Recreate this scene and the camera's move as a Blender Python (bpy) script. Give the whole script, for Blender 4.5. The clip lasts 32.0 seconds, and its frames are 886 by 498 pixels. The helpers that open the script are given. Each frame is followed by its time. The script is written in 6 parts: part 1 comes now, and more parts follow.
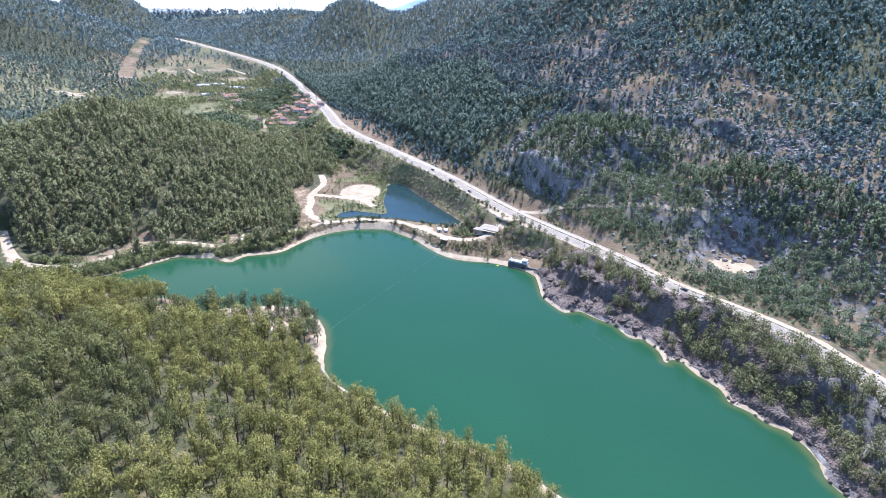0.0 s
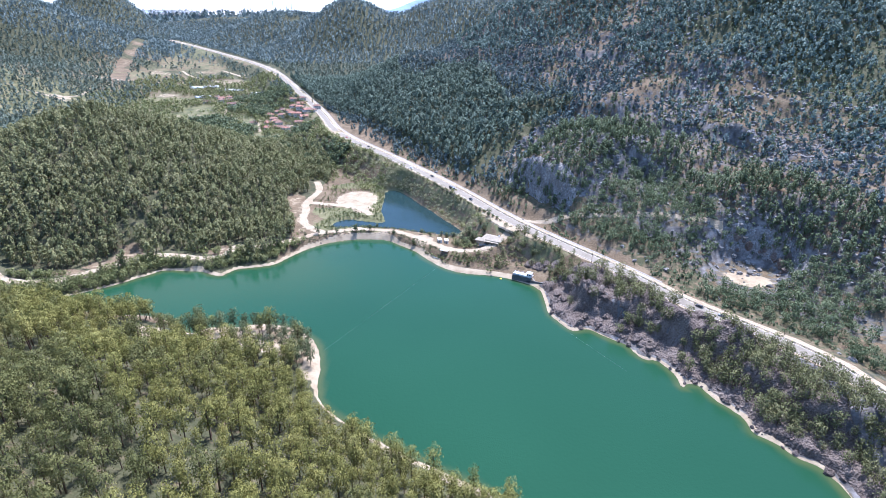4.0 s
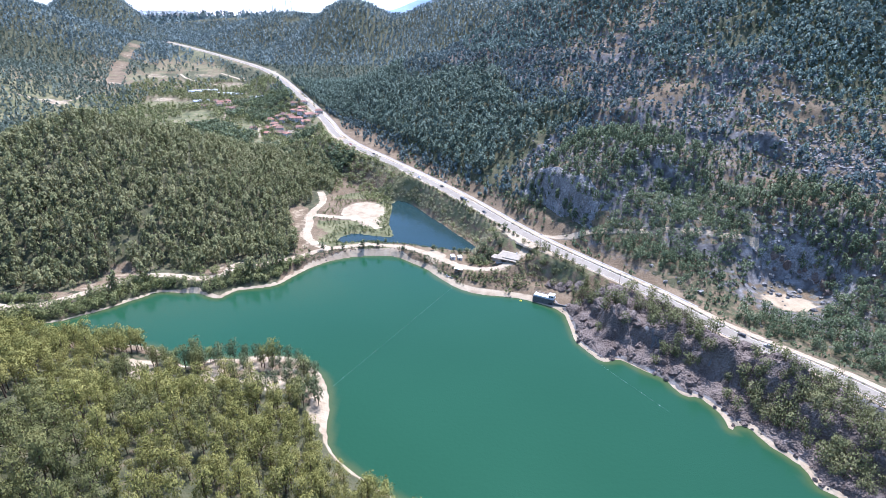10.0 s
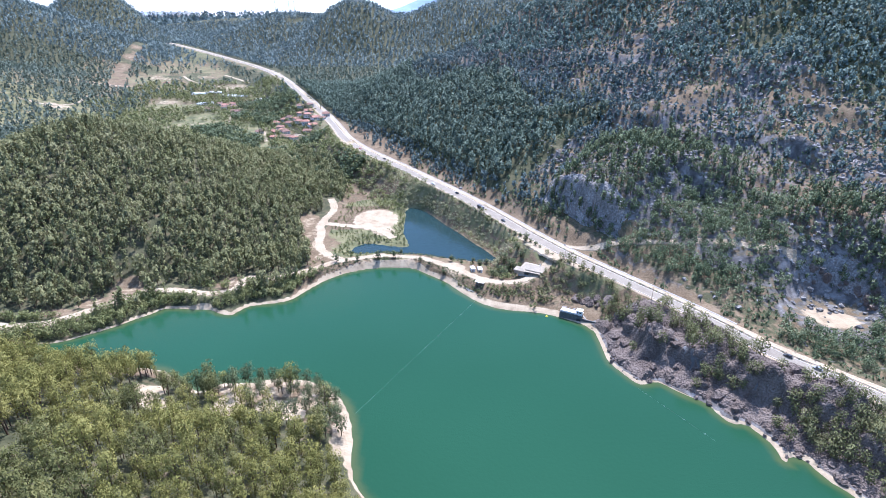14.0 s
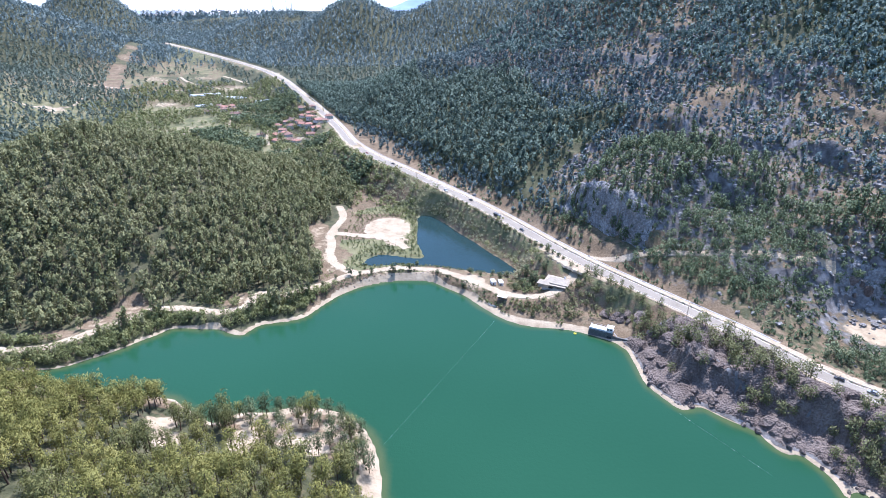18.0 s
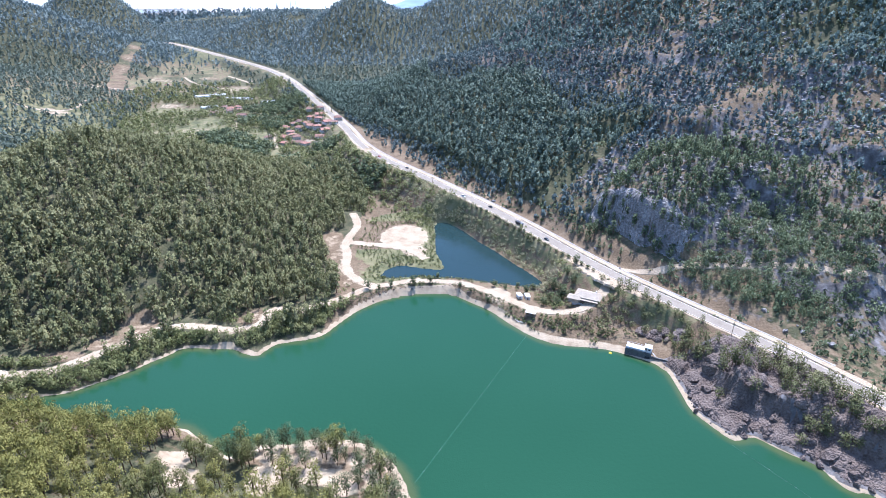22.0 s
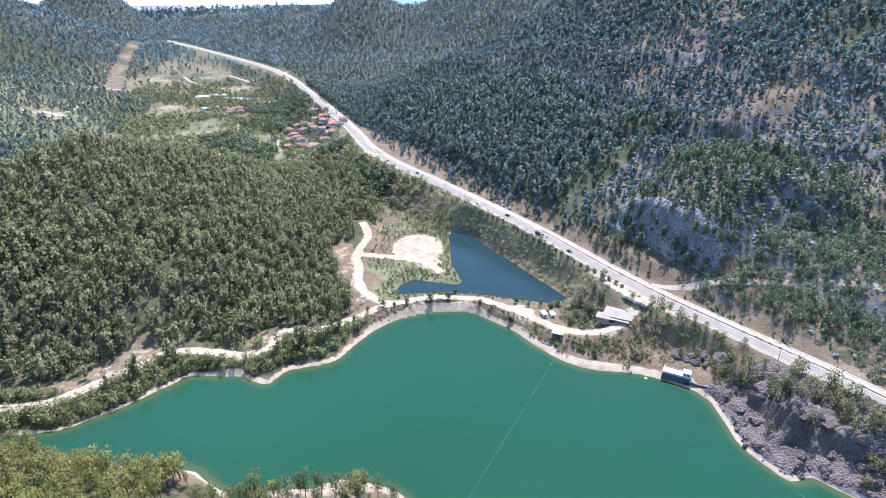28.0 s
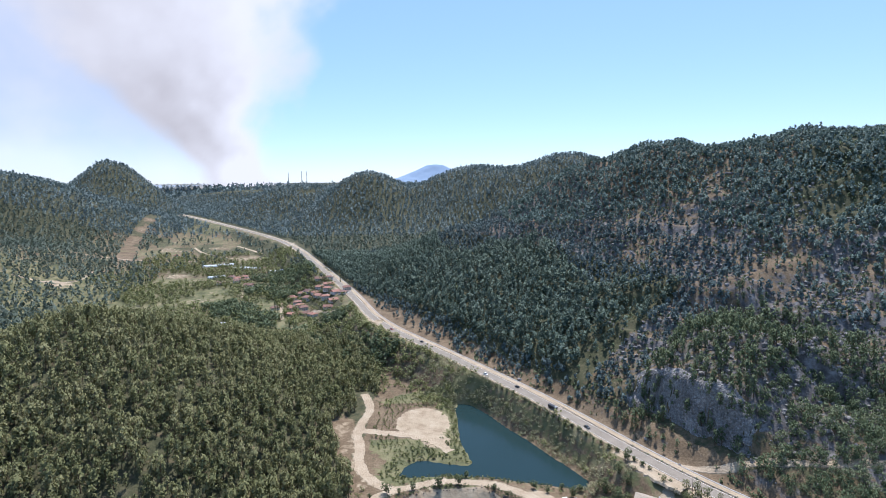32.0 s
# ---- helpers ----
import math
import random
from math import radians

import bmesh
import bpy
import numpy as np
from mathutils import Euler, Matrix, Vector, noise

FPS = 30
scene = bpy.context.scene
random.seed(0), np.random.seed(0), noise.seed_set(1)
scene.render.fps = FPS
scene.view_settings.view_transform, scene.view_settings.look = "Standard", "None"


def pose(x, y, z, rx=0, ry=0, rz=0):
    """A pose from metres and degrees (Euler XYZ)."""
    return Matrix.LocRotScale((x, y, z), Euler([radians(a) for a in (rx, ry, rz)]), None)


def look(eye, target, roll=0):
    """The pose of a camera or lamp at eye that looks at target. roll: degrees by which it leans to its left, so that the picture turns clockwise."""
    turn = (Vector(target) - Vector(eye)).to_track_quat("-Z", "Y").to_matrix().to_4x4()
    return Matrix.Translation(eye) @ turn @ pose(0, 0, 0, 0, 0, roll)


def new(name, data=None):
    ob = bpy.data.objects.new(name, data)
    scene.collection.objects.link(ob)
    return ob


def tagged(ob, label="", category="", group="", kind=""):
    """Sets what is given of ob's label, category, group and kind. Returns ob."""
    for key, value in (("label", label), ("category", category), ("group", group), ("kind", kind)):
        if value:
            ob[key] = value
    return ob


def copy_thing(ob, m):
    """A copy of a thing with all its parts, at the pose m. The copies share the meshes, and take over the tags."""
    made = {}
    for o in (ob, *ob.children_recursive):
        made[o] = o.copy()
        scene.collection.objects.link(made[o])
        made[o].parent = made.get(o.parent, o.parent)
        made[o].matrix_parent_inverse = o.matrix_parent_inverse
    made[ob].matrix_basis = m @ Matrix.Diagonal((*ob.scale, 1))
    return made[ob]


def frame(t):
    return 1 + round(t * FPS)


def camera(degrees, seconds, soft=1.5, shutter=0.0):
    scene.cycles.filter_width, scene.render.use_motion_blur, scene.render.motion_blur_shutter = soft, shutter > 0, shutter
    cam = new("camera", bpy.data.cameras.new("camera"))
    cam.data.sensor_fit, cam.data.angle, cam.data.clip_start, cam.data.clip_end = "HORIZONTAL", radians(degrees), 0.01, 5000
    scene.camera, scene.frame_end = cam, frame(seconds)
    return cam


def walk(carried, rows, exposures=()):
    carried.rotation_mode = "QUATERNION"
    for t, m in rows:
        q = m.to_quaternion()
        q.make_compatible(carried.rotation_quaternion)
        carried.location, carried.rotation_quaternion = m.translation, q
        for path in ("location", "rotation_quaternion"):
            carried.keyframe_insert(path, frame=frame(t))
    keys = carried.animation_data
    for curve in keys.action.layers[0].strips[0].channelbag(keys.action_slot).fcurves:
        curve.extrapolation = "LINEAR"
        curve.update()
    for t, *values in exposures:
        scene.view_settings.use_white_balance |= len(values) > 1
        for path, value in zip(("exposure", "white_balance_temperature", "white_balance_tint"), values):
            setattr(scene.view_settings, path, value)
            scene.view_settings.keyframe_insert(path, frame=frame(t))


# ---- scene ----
# ---------------------------------------------------------------- camera
EXPOSURES = ((0, 1.14, 5350, 20), (28, 1.12, 5350, 20), (29, 0.95, 5450, 19), (30, 0.74, 5600, 18), (31, 0.56, 5750, 16), (32, 0.47, 5800, 15))
cam = camera(78.56, 32.0, soft=0.7)
walk(cam, [
    (0, look((0.00, 0.00, 172.50), (0.05, 917.19, -225.95), 0.82)),
    (1, look((-0.05, 5.04, 172.57), (0.88, 922.45, -225.36), 0.75)),
    (2, look((-0.29, 10.20, 172.61), (1.63, 927.73, -225.04), 0.69)),
    (3, look((-0.79, 15.40, 172.60), (3.01, 933.05, -224.76), 0.75)),
    (3.5, look((-1.19, 17.99, 172.60), (2.28, 935.68, -224.68), 0.76)),
    (5.5, look((-3.96, 28.26, 172.62), (-1.73, 946.56, -223.25), 0.76)),
    (6, look((-4.70, 30.84, 172.70), (-1.88, 949.19, -223.05), 0.82)),
    (7, look((-6.21, 35.94, 172.95), (-3.10, 954.09, -223.28), 0.72)),
    (8, look((-7.92, 40.93, 173.14), (-4.26, 959.19, -222.82), 0.72)),
    (9, look((-9.97, 45.74, 173.30), (-6.03, 963.84, -223.03), 0.70)),
    (10, look((-12.36, 50.50, 173.59), (-8.13, 968.57, -222.82), 0.66)),
    (11, look((-15.17, 55.25, 173.92), (-11.67, 973.25, -222.65), 0.59)),
    (12, look((-18.33, 60.05, 174.23), (-15.48, 978.00, -222.47), 0.55)),
    (13, look((-21.78, 64.84, 174.62), (-19.69, 982.46, -222.84), 0.49)),
    (14, look((-25.50, 69.57, 175.13), (-23.50, 986.99, -222.79), 0.37)),
    (14.5, look((-27.43, 71.94, 175.44), (-25.40, 989.13, -222.99), 0.35)),
    (16.5, look((-35.45, 81.90, 176.69), (-27.28, 998.20, -223.72), 0.28)),
    (17, look((-37.44, 84.52, 176.95), (-28.58, 1000.80, -223.49), 0.24)),
    (18, look((-41.33, 89.86, 177.37), (-31.95, 1005.60, -224.29), 0.13)),
    (19, look((-45.15, 95.34, 177.69), (-37.26, 1010.36, -225.63), 0.07)),
    (20, look((-48.76, 100.68, 178.08), (-43.34, 1015.30, -226.21), -0.01)),
    (21, look((-52.04, 106.01, 178.44), (-46.83, 1020.03, -227.20), -0.17)),
    (22, look((-54.99, 111.18, 178.80), (-50.02, 1025.05, -227.18), -0.17)),
    (23, look((-57.57, 116.03, 179.17), (-52.40, 1030.10, -226.33), -0.24)),
    (24, look((-59.79, 120.64, 179.48), (-54.75, 1034.09, -227.43), -0.32)),
    (24.5, look((-60.77, 122.85, 179.64), (-56.46, 1019.93, -262.21), -0.44)),
    (25, look((-61.73, 125.05, 179.82), (-59.78, 991.87, -318.79), -0.50)),
    (25.5, look((-62.66, 127.15, 180.06), (-60.20, 991.90, -322.13), -0.46)),
    (27.5, look((-65.98, 133.94, 181.61), (-62.43, 1027.21, -267.89), -0.65)),
    (28, look((-66.76, 135.43, 182.00), (-62.17, 1045.79, -231.79), -0.55)),
    (28.5, look((-67.51, 136.78, 182.37), (-62.19, 1061.27, -198.79), -0.60)),
    (29, look((-68.27, 138.01, 182.71), (-61.80, 1076.62, -162.23), -0.64)),
    (30, look((-69.92, 140.23, 183.25), (-62.00, 1102.17, -89.91), -0.63)),
    (31, look((-71.70, 142.27, 183.44), (-61.78, 1122.16, -15.85), -0.64)),
    (32, look((-73.48, 144.22, 183.49), (-60.92, 1136.30, 58.50), -0.66)),
], EXPOSURES)

# ---------------------------------------------------------------- world and sun
SUN_AZ, SUN_EL = radians(19), radians(60.5)
world = bpy.data.worlds.new("sky_world")
scene.world = world
world.use_nodes = True
wn = world.node_tree.nodes
sky = wn.new("ShaderNodeTexSky")
sky.sky_type, sky.sun_disc = "NISHITA", False
sky.sun_elevation, sky.sun_rotation = SUN_EL, SUN_AZ
sky.altitude, sky.air_density, sky.dust_density, sky.ozone_density = 1200, 1.0, 0.35, 2.0
haze = wn.new("ShaderNodeMix")
haze.data_type = "RGBA"
haze.inputs[0].default_value, haze.inputs[7].default_value = 0.45, (2.5, 4.05, 6.3, 1)
world.node_tree.links.new(sky.outputs[0], haze.inputs[6])
world.node_tree.links.new(haze.outputs[2], wn["Background"].inputs[0])
wn["Background"].inputs[1].default_value = 0.125
sun = new("sun", bpy.data.lights.new("sun", "SUN"))
sun.data.energy, sun.data.angle, sun.data.color = 5.0, radians(0.53), (1.0, 0.95, 0.87)
sun.matrix_world = look((0, 0, 0), (-math.sin(SUN_AZ) * math.cos(SUN_EL), -math.cos(SUN_AZ) * math.cos(SUN_EL), -math.sin(SUN_EL)))
sun.location = (300, 600, 900)

# ---------------------------------------------------------------- materials


def material(name, stops, scale=1.0, fine=8.0, rough=0.9, bump=0.3, bump_scale=None, metal=0.0, spec=0.3, island=0.0, coarse_mix=0.5):
    """Noise at two scales drives a colour ramp; the finer one also gives relief. stops: colours from dark to light."""
    m = bpy.data.materials.new(name)
    m.use_nodes = True
    n, l = m.node_tree.nodes, m.node_tree.links
    b = n["Principled BSDF"]
    b.inputs["Roughness"].default_value, b.inputs["Metallic"].default_value = rough, metal
    b.inputs["Specular IOR Level"].default_value = spec
    geo = n.new("ShaderNodeNewGeometry")
    big, small = n.new("ShaderNodeTexNoise"), n.new("ShaderNodeTexNoise")
    for tex, s, d in ((big, scale, 3), (small, scale * fine, 5)):
        tex.inputs["Scale"].default_value, tex.inputs["Detail"].default_value = s, d
        l.new(geo.outputs["Position"], tex.inputs["Vector"])
    mix = n.new("ShaderNodeMix")
    mix.inputs[0].default_value = coarse_mix
    l.new(big.outputs[0], mix.inputs[2]), l.new(small.outputs[0], mix.inputs[3])
    value = mix.outputs[0]
    if island:
        add = n.new("ShaderNodeMath")
        add.operation = "MULTIPLY_ADD"
        add.inputs[1].default_value = island
        l.new(geo.outputs["Random Per Island"], add.inputs[0])
        sub = n.new("ShaderNodeMath")
        sub.operation = "SUBTRACT"
        sub.inputs[1].default_value = island / 2
        l.new(value, sub.inputs[0]), l.new(sub.outputs[0], add.inputs[2])
        value = add.outputs[0]
    ramp = n.new("ShaderNodeValToRGB")
    ramp.color_ramp.elements[0].position, ramp.color_ramp.elements[1].position = 0.32, 0.68
    for i, c in enumerate(stops):
        if 0 < i < len(stops) - 1:
            ramp.color_ramp.elements.new(0.32 + 0.36 * i / (len(stops) - 1))
    for e, c in zip(ramp.color_ramp.elements, stops):
        e.color = (*c, 1)
    l.new(value, ramp.inputs[0]), l.new(ramp.outputs[0], b.inputs["Base Color"])
    if bump:
        bp = n.new("ShaderNodeBump")
        bp.inputs["Strength"].default_value = bump
        bp.inputs["Distance"].default_value = 0.3 / scale if bump_scale is None else bump_scale
        l.new(small.outputs[0], bp.inputs["Height"]), l.new(bp.outputs[0], b.inputs["Normal"])
    return m


def foliage(name, stops, scale=0.06, glow=0.24):
    """Leaf clusters: tone varies by stand, by tree and by cluster; thin enough to let some light through."""
    m = material(name, stops, scale, 7.0, 0.75, 0.0, spec=0.15, island=0.12, coarse_mix=0.4)
    n, l = m.node_tree.nodes, m.node_tree.links
    b = n["Principled BSDF"]
    t, mixed = n.new("ShaderNodeBsdfTranslucent"), n.new("ShaderNodeMixShader")
    ramp = next(x for x in n if x.type == "VALTORGB")
    l.new(ramp.outputs[0], t.inputs[0])
    mixed.inputs[0].default_value = glow
    l.new(b.outputs[0], mixed.inputs[1]), l.new(t.outputs[0], mixed.inputs[2])
    l.new(mixed.outputs[0], n["Material Output"].inputs[0])
    return m


PINE = foliage("pine_needles", [(0.1, 0.1, 0.027), (0.198, 0.189, 0.052), (0.29, 0.263, 0.085)])
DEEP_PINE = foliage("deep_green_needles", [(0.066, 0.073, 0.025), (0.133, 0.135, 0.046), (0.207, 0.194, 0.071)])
OAK = foliage("dark_leaves", [(0.051, 0.068, 0.029), (0.092, 0.112, 0.050), (0.145, 0.160, 0.077)])
# mountainside green shifted to blue: air haze put into the leaf colour
HAZED_MOUNT_LEAF = foliage("hazed_mountain_leaves", [(0.06, 0.088, 0.085), (0.095, 0.131, 0.128), (0.137, 0.177, 0.175)])
WEST_LEAF = foliage("hill_pine_needles", [(0.098, 0.110, 0.046), (0.175, 0.177, 0.077), (0.252, 0.237, 0.120)])
# far woods paler and bluer, with distance haze painted into the needles
HAZED_FAR_LEAF = foliage("hazed_far_needles", [(0.112, 0.148, 0.14), (0.15, 0.194, 0.187), (0.188, 0.234, 0.228)], 0.02)
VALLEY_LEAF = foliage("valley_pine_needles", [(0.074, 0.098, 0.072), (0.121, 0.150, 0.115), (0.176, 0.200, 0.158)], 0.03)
BUSH = foliage("shrub_leaves", [(0.096, 0.112, 0.04), (0.178, 0.19, 0.073), (0.262, 0.257, 0.113)])
SEDGE = foliage("dry_shrub_leaves", [(0.170, 0.170, 0.088), (0.264, 0.251, 0.141), (0.357, 0.327, 0.202)])
BARK = material("pine_bark", [(0.07, 0.045, 0.03), (0.14, 0.095, 0.065)], 1.5, 4, 0.95, 0.5)
# crest woods lightened and cooled to carry haze in their colour
HAZED_UPPER_LEAF = foliage("hazed_crest_leaves", [(0.074, 0.11, 0.092), (0.118, 0.165, 0.142), (0.168, 0.22, 0.192)])
CRAG_LEAF = foliage("olive_pine_needles", [(0.080, 0.086, 0.036), (0.143, 0.148, 0.065), (0.210, 0.199, 0.097)])
STAND_LEAF = foliage("stand_pine_needles", [(0.062, 0.092, 0.066), (0.102, 0.139, 0.105), (0.147, 0.187, 0.148)])
FOOT_LEAF = foliage("slope_pine_needles", [(0.060, 0.084, 0.041), (0.110, 0.139, 0.072), (0.172, 0.194, 0.108)])
ASPHALT = material("old_asphalt", [(0.168, 0.14, 0.108), (0.215, 0.182, 0.142), (0.26, 0.223, 0.178)], 0.15, 9, 0.85, 0.2)
GRAVEL = material("pale_gravel", [(0.285, 0.215, 0.138), (0.36, 0.282, 0.19), (0.42, 0.342, 0.242)], 0.12, 9, 0.95, 0.4)
CONCRETE = material("concrete", [(0.22, 0.212, 0.198), (0.31, 0.297, 0.275), (0.38, 0.365, 0.335)], 0.4, 6, 0.85, 0.25)
PAINT = material("white_render", [(0.50, 0.475, 0.43), (0.62, 0.595, 0.55), (0.70, 0.675, 0.63)], 0.5, 6, 0.8, 0.15)
TILES = material("clay_tiles", [(0.19, 0.098, 0.07), (0.29, 0.16, 0.118), (0.39, 0.25, 0.19)], 0.35, 8, 0.8, 0.5)
tile_n, tile_l = TILES.node_tree.nodes, TILES.node_tree.links
tile_info, tile_mix = tile_n.new("ShaderNodeObjectInfo"), tile_n.new("ShaderNodeMix")
tile_mix.data_type, tile_mix.blend_type = "RGBA", "MULTIPLY"
tile_fade = tile_n.new("ShaderNodeValToRGB")
tile_fade.color_ramp.elements[0].color, tile_fade.color_ramp.elements[1].color = (0.62, 0.66, 0.7, 1), (1.15, 1.0, 0.95, 1)
tile_mix.inputs[0].default_value = 1.0
tile_l.new(tile_info.outputs["Random"], tile_fade.inputs[0])
tile_l.new(next(x for x in tile_n if x.type == "VALTORGB" and x != tile_fade).outputs[0], tile_mix.inputs[6])
tile_l.new(tile_fade.outputs[0], tile_mix.inputs[7]), tile_l.new(tile_mix.outputs[2], tile_n["Principled BSDF"].inputs["Base Color"])
STONE = material("limestone", [(0.085, 0.062, 0.05), (0.15, 0.115, 0.095), (0.225, 0.18, 0.152)], 0.12, 9, 0.92, 0.9, coarse_mix=0.45)
LIME = material("pale_limestone", [(0.10, 0.092, 0.085), (0.2, 0.187, 0.175), (0.38, 0.36, 0.338)], 0.12, 7, 0.92, 0.8, coarse_mix=0.6)
STEEL = material("galvanised_steel", [(0.30, 0.31, 0.32), (0.42, 0.43, 0.44)], 1.0, 6, 0.5, 0.1, metal=0.8)
WET = material("wet_concrete", [(0.06, 0.058, 0.055), (0.10, 0.097, 0.09), (0.17, 0.165, 0.155)], 0.5, 6, 0.6, 0.25)
DARK = material("dark_void", [(0.02, 0.02, 0.022), (0.04, 0.04, 0.045)], 1.0, 6, 0.6, 0.1)


def ground_material():
    """Litter, understorey with shade painted in, dry grass, green grass, rock and pale sand, laid out by the vertex
    masks of the terrain and broken up by noise.
    """
    m = material("hillside_ground", [(0.088, 0.06, 0.034), (0.145, 0.102, 0.06), (0.215, 0.16, 0.102)], 0.09, 9, 0.97, 0.6, 0.6)
    n, l = m.node_tree.nodes, m.node_tree.links
    b = n["Principled BSDF"]
    ramp = next(x for x in n if x.type == "VALTORGB")
    small = [x for x in n if x.type == "TEX_NOISE"][1]
    geo = next(x for x in n if x.type == "NEW_GEOMETRY")
    att = n.new("ShaderNodeAttribute")
    att.attribute_name = "cover"
    sep = n.new("ShaderNodeSeparateColor")
    l.new(att.outputs["Color"], sep.inputs[0])
    brk = n.new("ShaderNodeTexNoise")
    brk.inputs["Scale"].default_value, brk.inputs["Detail"].default_value = 0.22, 6
    l.new(geo.outputs["Position"], brk.inputs["Vector"])
    colour = ramp.outputs[0]
    layers = (
        (2, [(0.075, 0.08, 0.036), (0.14, 0.132, 0.06), (0.225, 0.192, 0.108)], 0.06),
        (1, [(0.06, 0.054, 0.05), (0.112, 0.102, 0.095), (0.235, 0.22, 0.21)], 0.16),
        (0, [(0.24, 0.18, 0.115), (0.32, 0.25, 0.165), (0.385, 0.312, 0.215)], 0.12),
    )
    # dark understorey layer; its tone also stands for shade under the trees
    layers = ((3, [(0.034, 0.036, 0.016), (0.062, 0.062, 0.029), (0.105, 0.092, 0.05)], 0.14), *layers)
    for channel, stops, scale in layers:
        tex, rmp = n.new("ShaderNodeTexNoise"), n.new("ShaderNodeValToRGB")
        tex.inputs["Scale"].default_value, tex.inputs["Detail"].default_value = scale, 9
        tex.inputs["Roughness"].default_value = 0.65
        l.new(geo.outputs["Position"], tex.inputs["Vector"]), l.new(tex.outputs[0], rmp.inputs[0])
        rmp.color_ramp.elements[0].position, rmp.color_ramp.elements[1].position = 0.34, 0.68
        rmp.color_ramp.elements.new(0.5)
        for e, c in zip(rmp.color_ramp.elements, stops):
            e.color = (*c, 1)
        soft = n.new("ShaderNodeMath")
        soft.operation = "MULTIPLY_ADD"
        soft.inputs[1].default_value = 0.9
        l.new(brk.outputs[0], soft.inputs[0])
        off = n.new("ShaderNodeMath")
        off.operation = "SUBTRACT"
        off.inputs[1].default_value = 0.45
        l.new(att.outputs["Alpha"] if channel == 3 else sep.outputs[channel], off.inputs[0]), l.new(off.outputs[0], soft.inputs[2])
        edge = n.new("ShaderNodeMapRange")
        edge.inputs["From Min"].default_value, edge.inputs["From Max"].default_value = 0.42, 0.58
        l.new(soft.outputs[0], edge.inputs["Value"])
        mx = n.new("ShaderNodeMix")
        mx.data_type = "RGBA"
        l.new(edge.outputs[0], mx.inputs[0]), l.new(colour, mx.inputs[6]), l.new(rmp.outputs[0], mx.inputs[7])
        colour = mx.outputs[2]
    l.new(colour, b.inputs["Base Color"])
    return m


def water_material(name, deep, clear, rough):
    m = bpy.data.materials.new(name)
    m.use_nodes = True
    n, l = m.node_tree.nodes, m.node_tree.links
    b = n["Principled BSDF"]
    b.inputs["Roughness"].default_value, b.inputs["IOR"].default_value = rough, 1.33
    b.inputs["Specular IOR Level"].default_value = 0.28
    geo = n.new("ShaderNodeNewGeometry")
    tone, rip, swell = n.new("ShaderNodeTexNoise"), n.new("ShaderNodeTexNoise"), n.new("ShaderNodeTexNoise")
    for tex, s, d in ((tone, 0.007, 2), (rip, 0.6, 3), (swell, 0.03, 2)):
        tex.inputs["Scale"].default_value, tex.inputs["Detail"].default_value = s, d
        l.new(geo.outputs["Position"], tex.inputs["Vector"])
    mx = n.new("ShaderNodeMix")
    mx.data_type = "RGBA"
    mx.inputs[6].default_value, mx.inputs[7].default_value = (*deep, 1), (*clear, 1)
    l.new(tone.outputs[0], mx.inputs[0])
    # the pale bed shows through the shallows
    bed, shallow = n.new("ShaderNodeAttribute"), n.new("ShaderNodeMix")
    bed.attribute_name, shallow.data_type = "bed", "RGBA"
    shallow.inputs[7].default_value = (deep[0] * 5.0, deep[1] * 1.6, deep[2] * 1.4, 1)
    l.new(bed.outputs["Fac"], shallow.inputs[0]), l.new(mx.outputs[2], shallow.inputs[6])
    l.new(shallow.outputs[2], b.inputs["Base Color"])
    bp = n.new("ShaderNodeBump")
    bp.inputs["Strength"].default_value, bp.inputs["Distance"].default_value = 0.4, 0.14
    # patches ruffled by a breeze carry short steep ripples
    fine, ruffle, both = n.new("ShaderNodeTexNoise"), n.new("ShaderNodeMapRange"), n.new("ShaderNodeMath")
    fine.inputs["Scale"].default_value, fine.inputs["Detail"].default_value = 1.6, 2
    l.new(geo.outputs["Position"], fine.inputs["Vector"])
    swell.inputs["Scale"].default_value = 0.014
    ruffle.inputs["From Min"].default_value, ruffle.inputs["From Max"].default_value, ruffle.inputs["To Max"].default_value = 0.5, 0.72, 1.6
    ruffle.inputs["To Min"].default_value = 0.25
    l.new(swell.outputs[0], ruffle.inputs["Value"])
    both.operation = "MULTIPLY_ADD"
    l.new(fine.outputs[0], both.inputs[0]), l.new(ruffle.outputs[0], both.inputs[1]), l.new(rip.outputs[0], both.inputs[2])
    l.new(both.outputs[0], bp.inputs["Height"]), l.new(bp.outputs[0], b.inputs["Normal"])
    return m


GROUND = ground_material()
LAKE_WATER = water_material("lake_water", (0.011, 0.047, 0.022), (0.018, 0.066, 0.034), 0.06)
POND_WATER = water_material("pond_water", (0.014, 0.03, 0.032), (0.018, 0.038, 0.039), 0.07)

# ---------------------------------------------------------------- plan: shores, roads, hills
LAKE_WEST = np.array([
    (-290, 329), (-275, 330), (-252, 333), (-243, 336), (-236, 342), (-229, 347), (-221, 354), (-216, 361), (-209, 367), (-205, 374),
    (-196, 375), (-185, 373), (-177, 375), (-172, 372), (-166, 368), (-158, 366), (-155, 372), (-151, 378), (-144, 380), (-132, 383),
    (-125, 387), (-121, 395), (-117, 402), (-110, 414), (-103, 422), (-95, 429), (-86, 434), (-75, 438), (-56, 439), (-46, 437),
    (-39, 430), (-32, 423), (-26, 418), (-21, 412), (-14, 401), (-4, 388), (6, 379), (19, 374), (36, 372), (48, 367)])
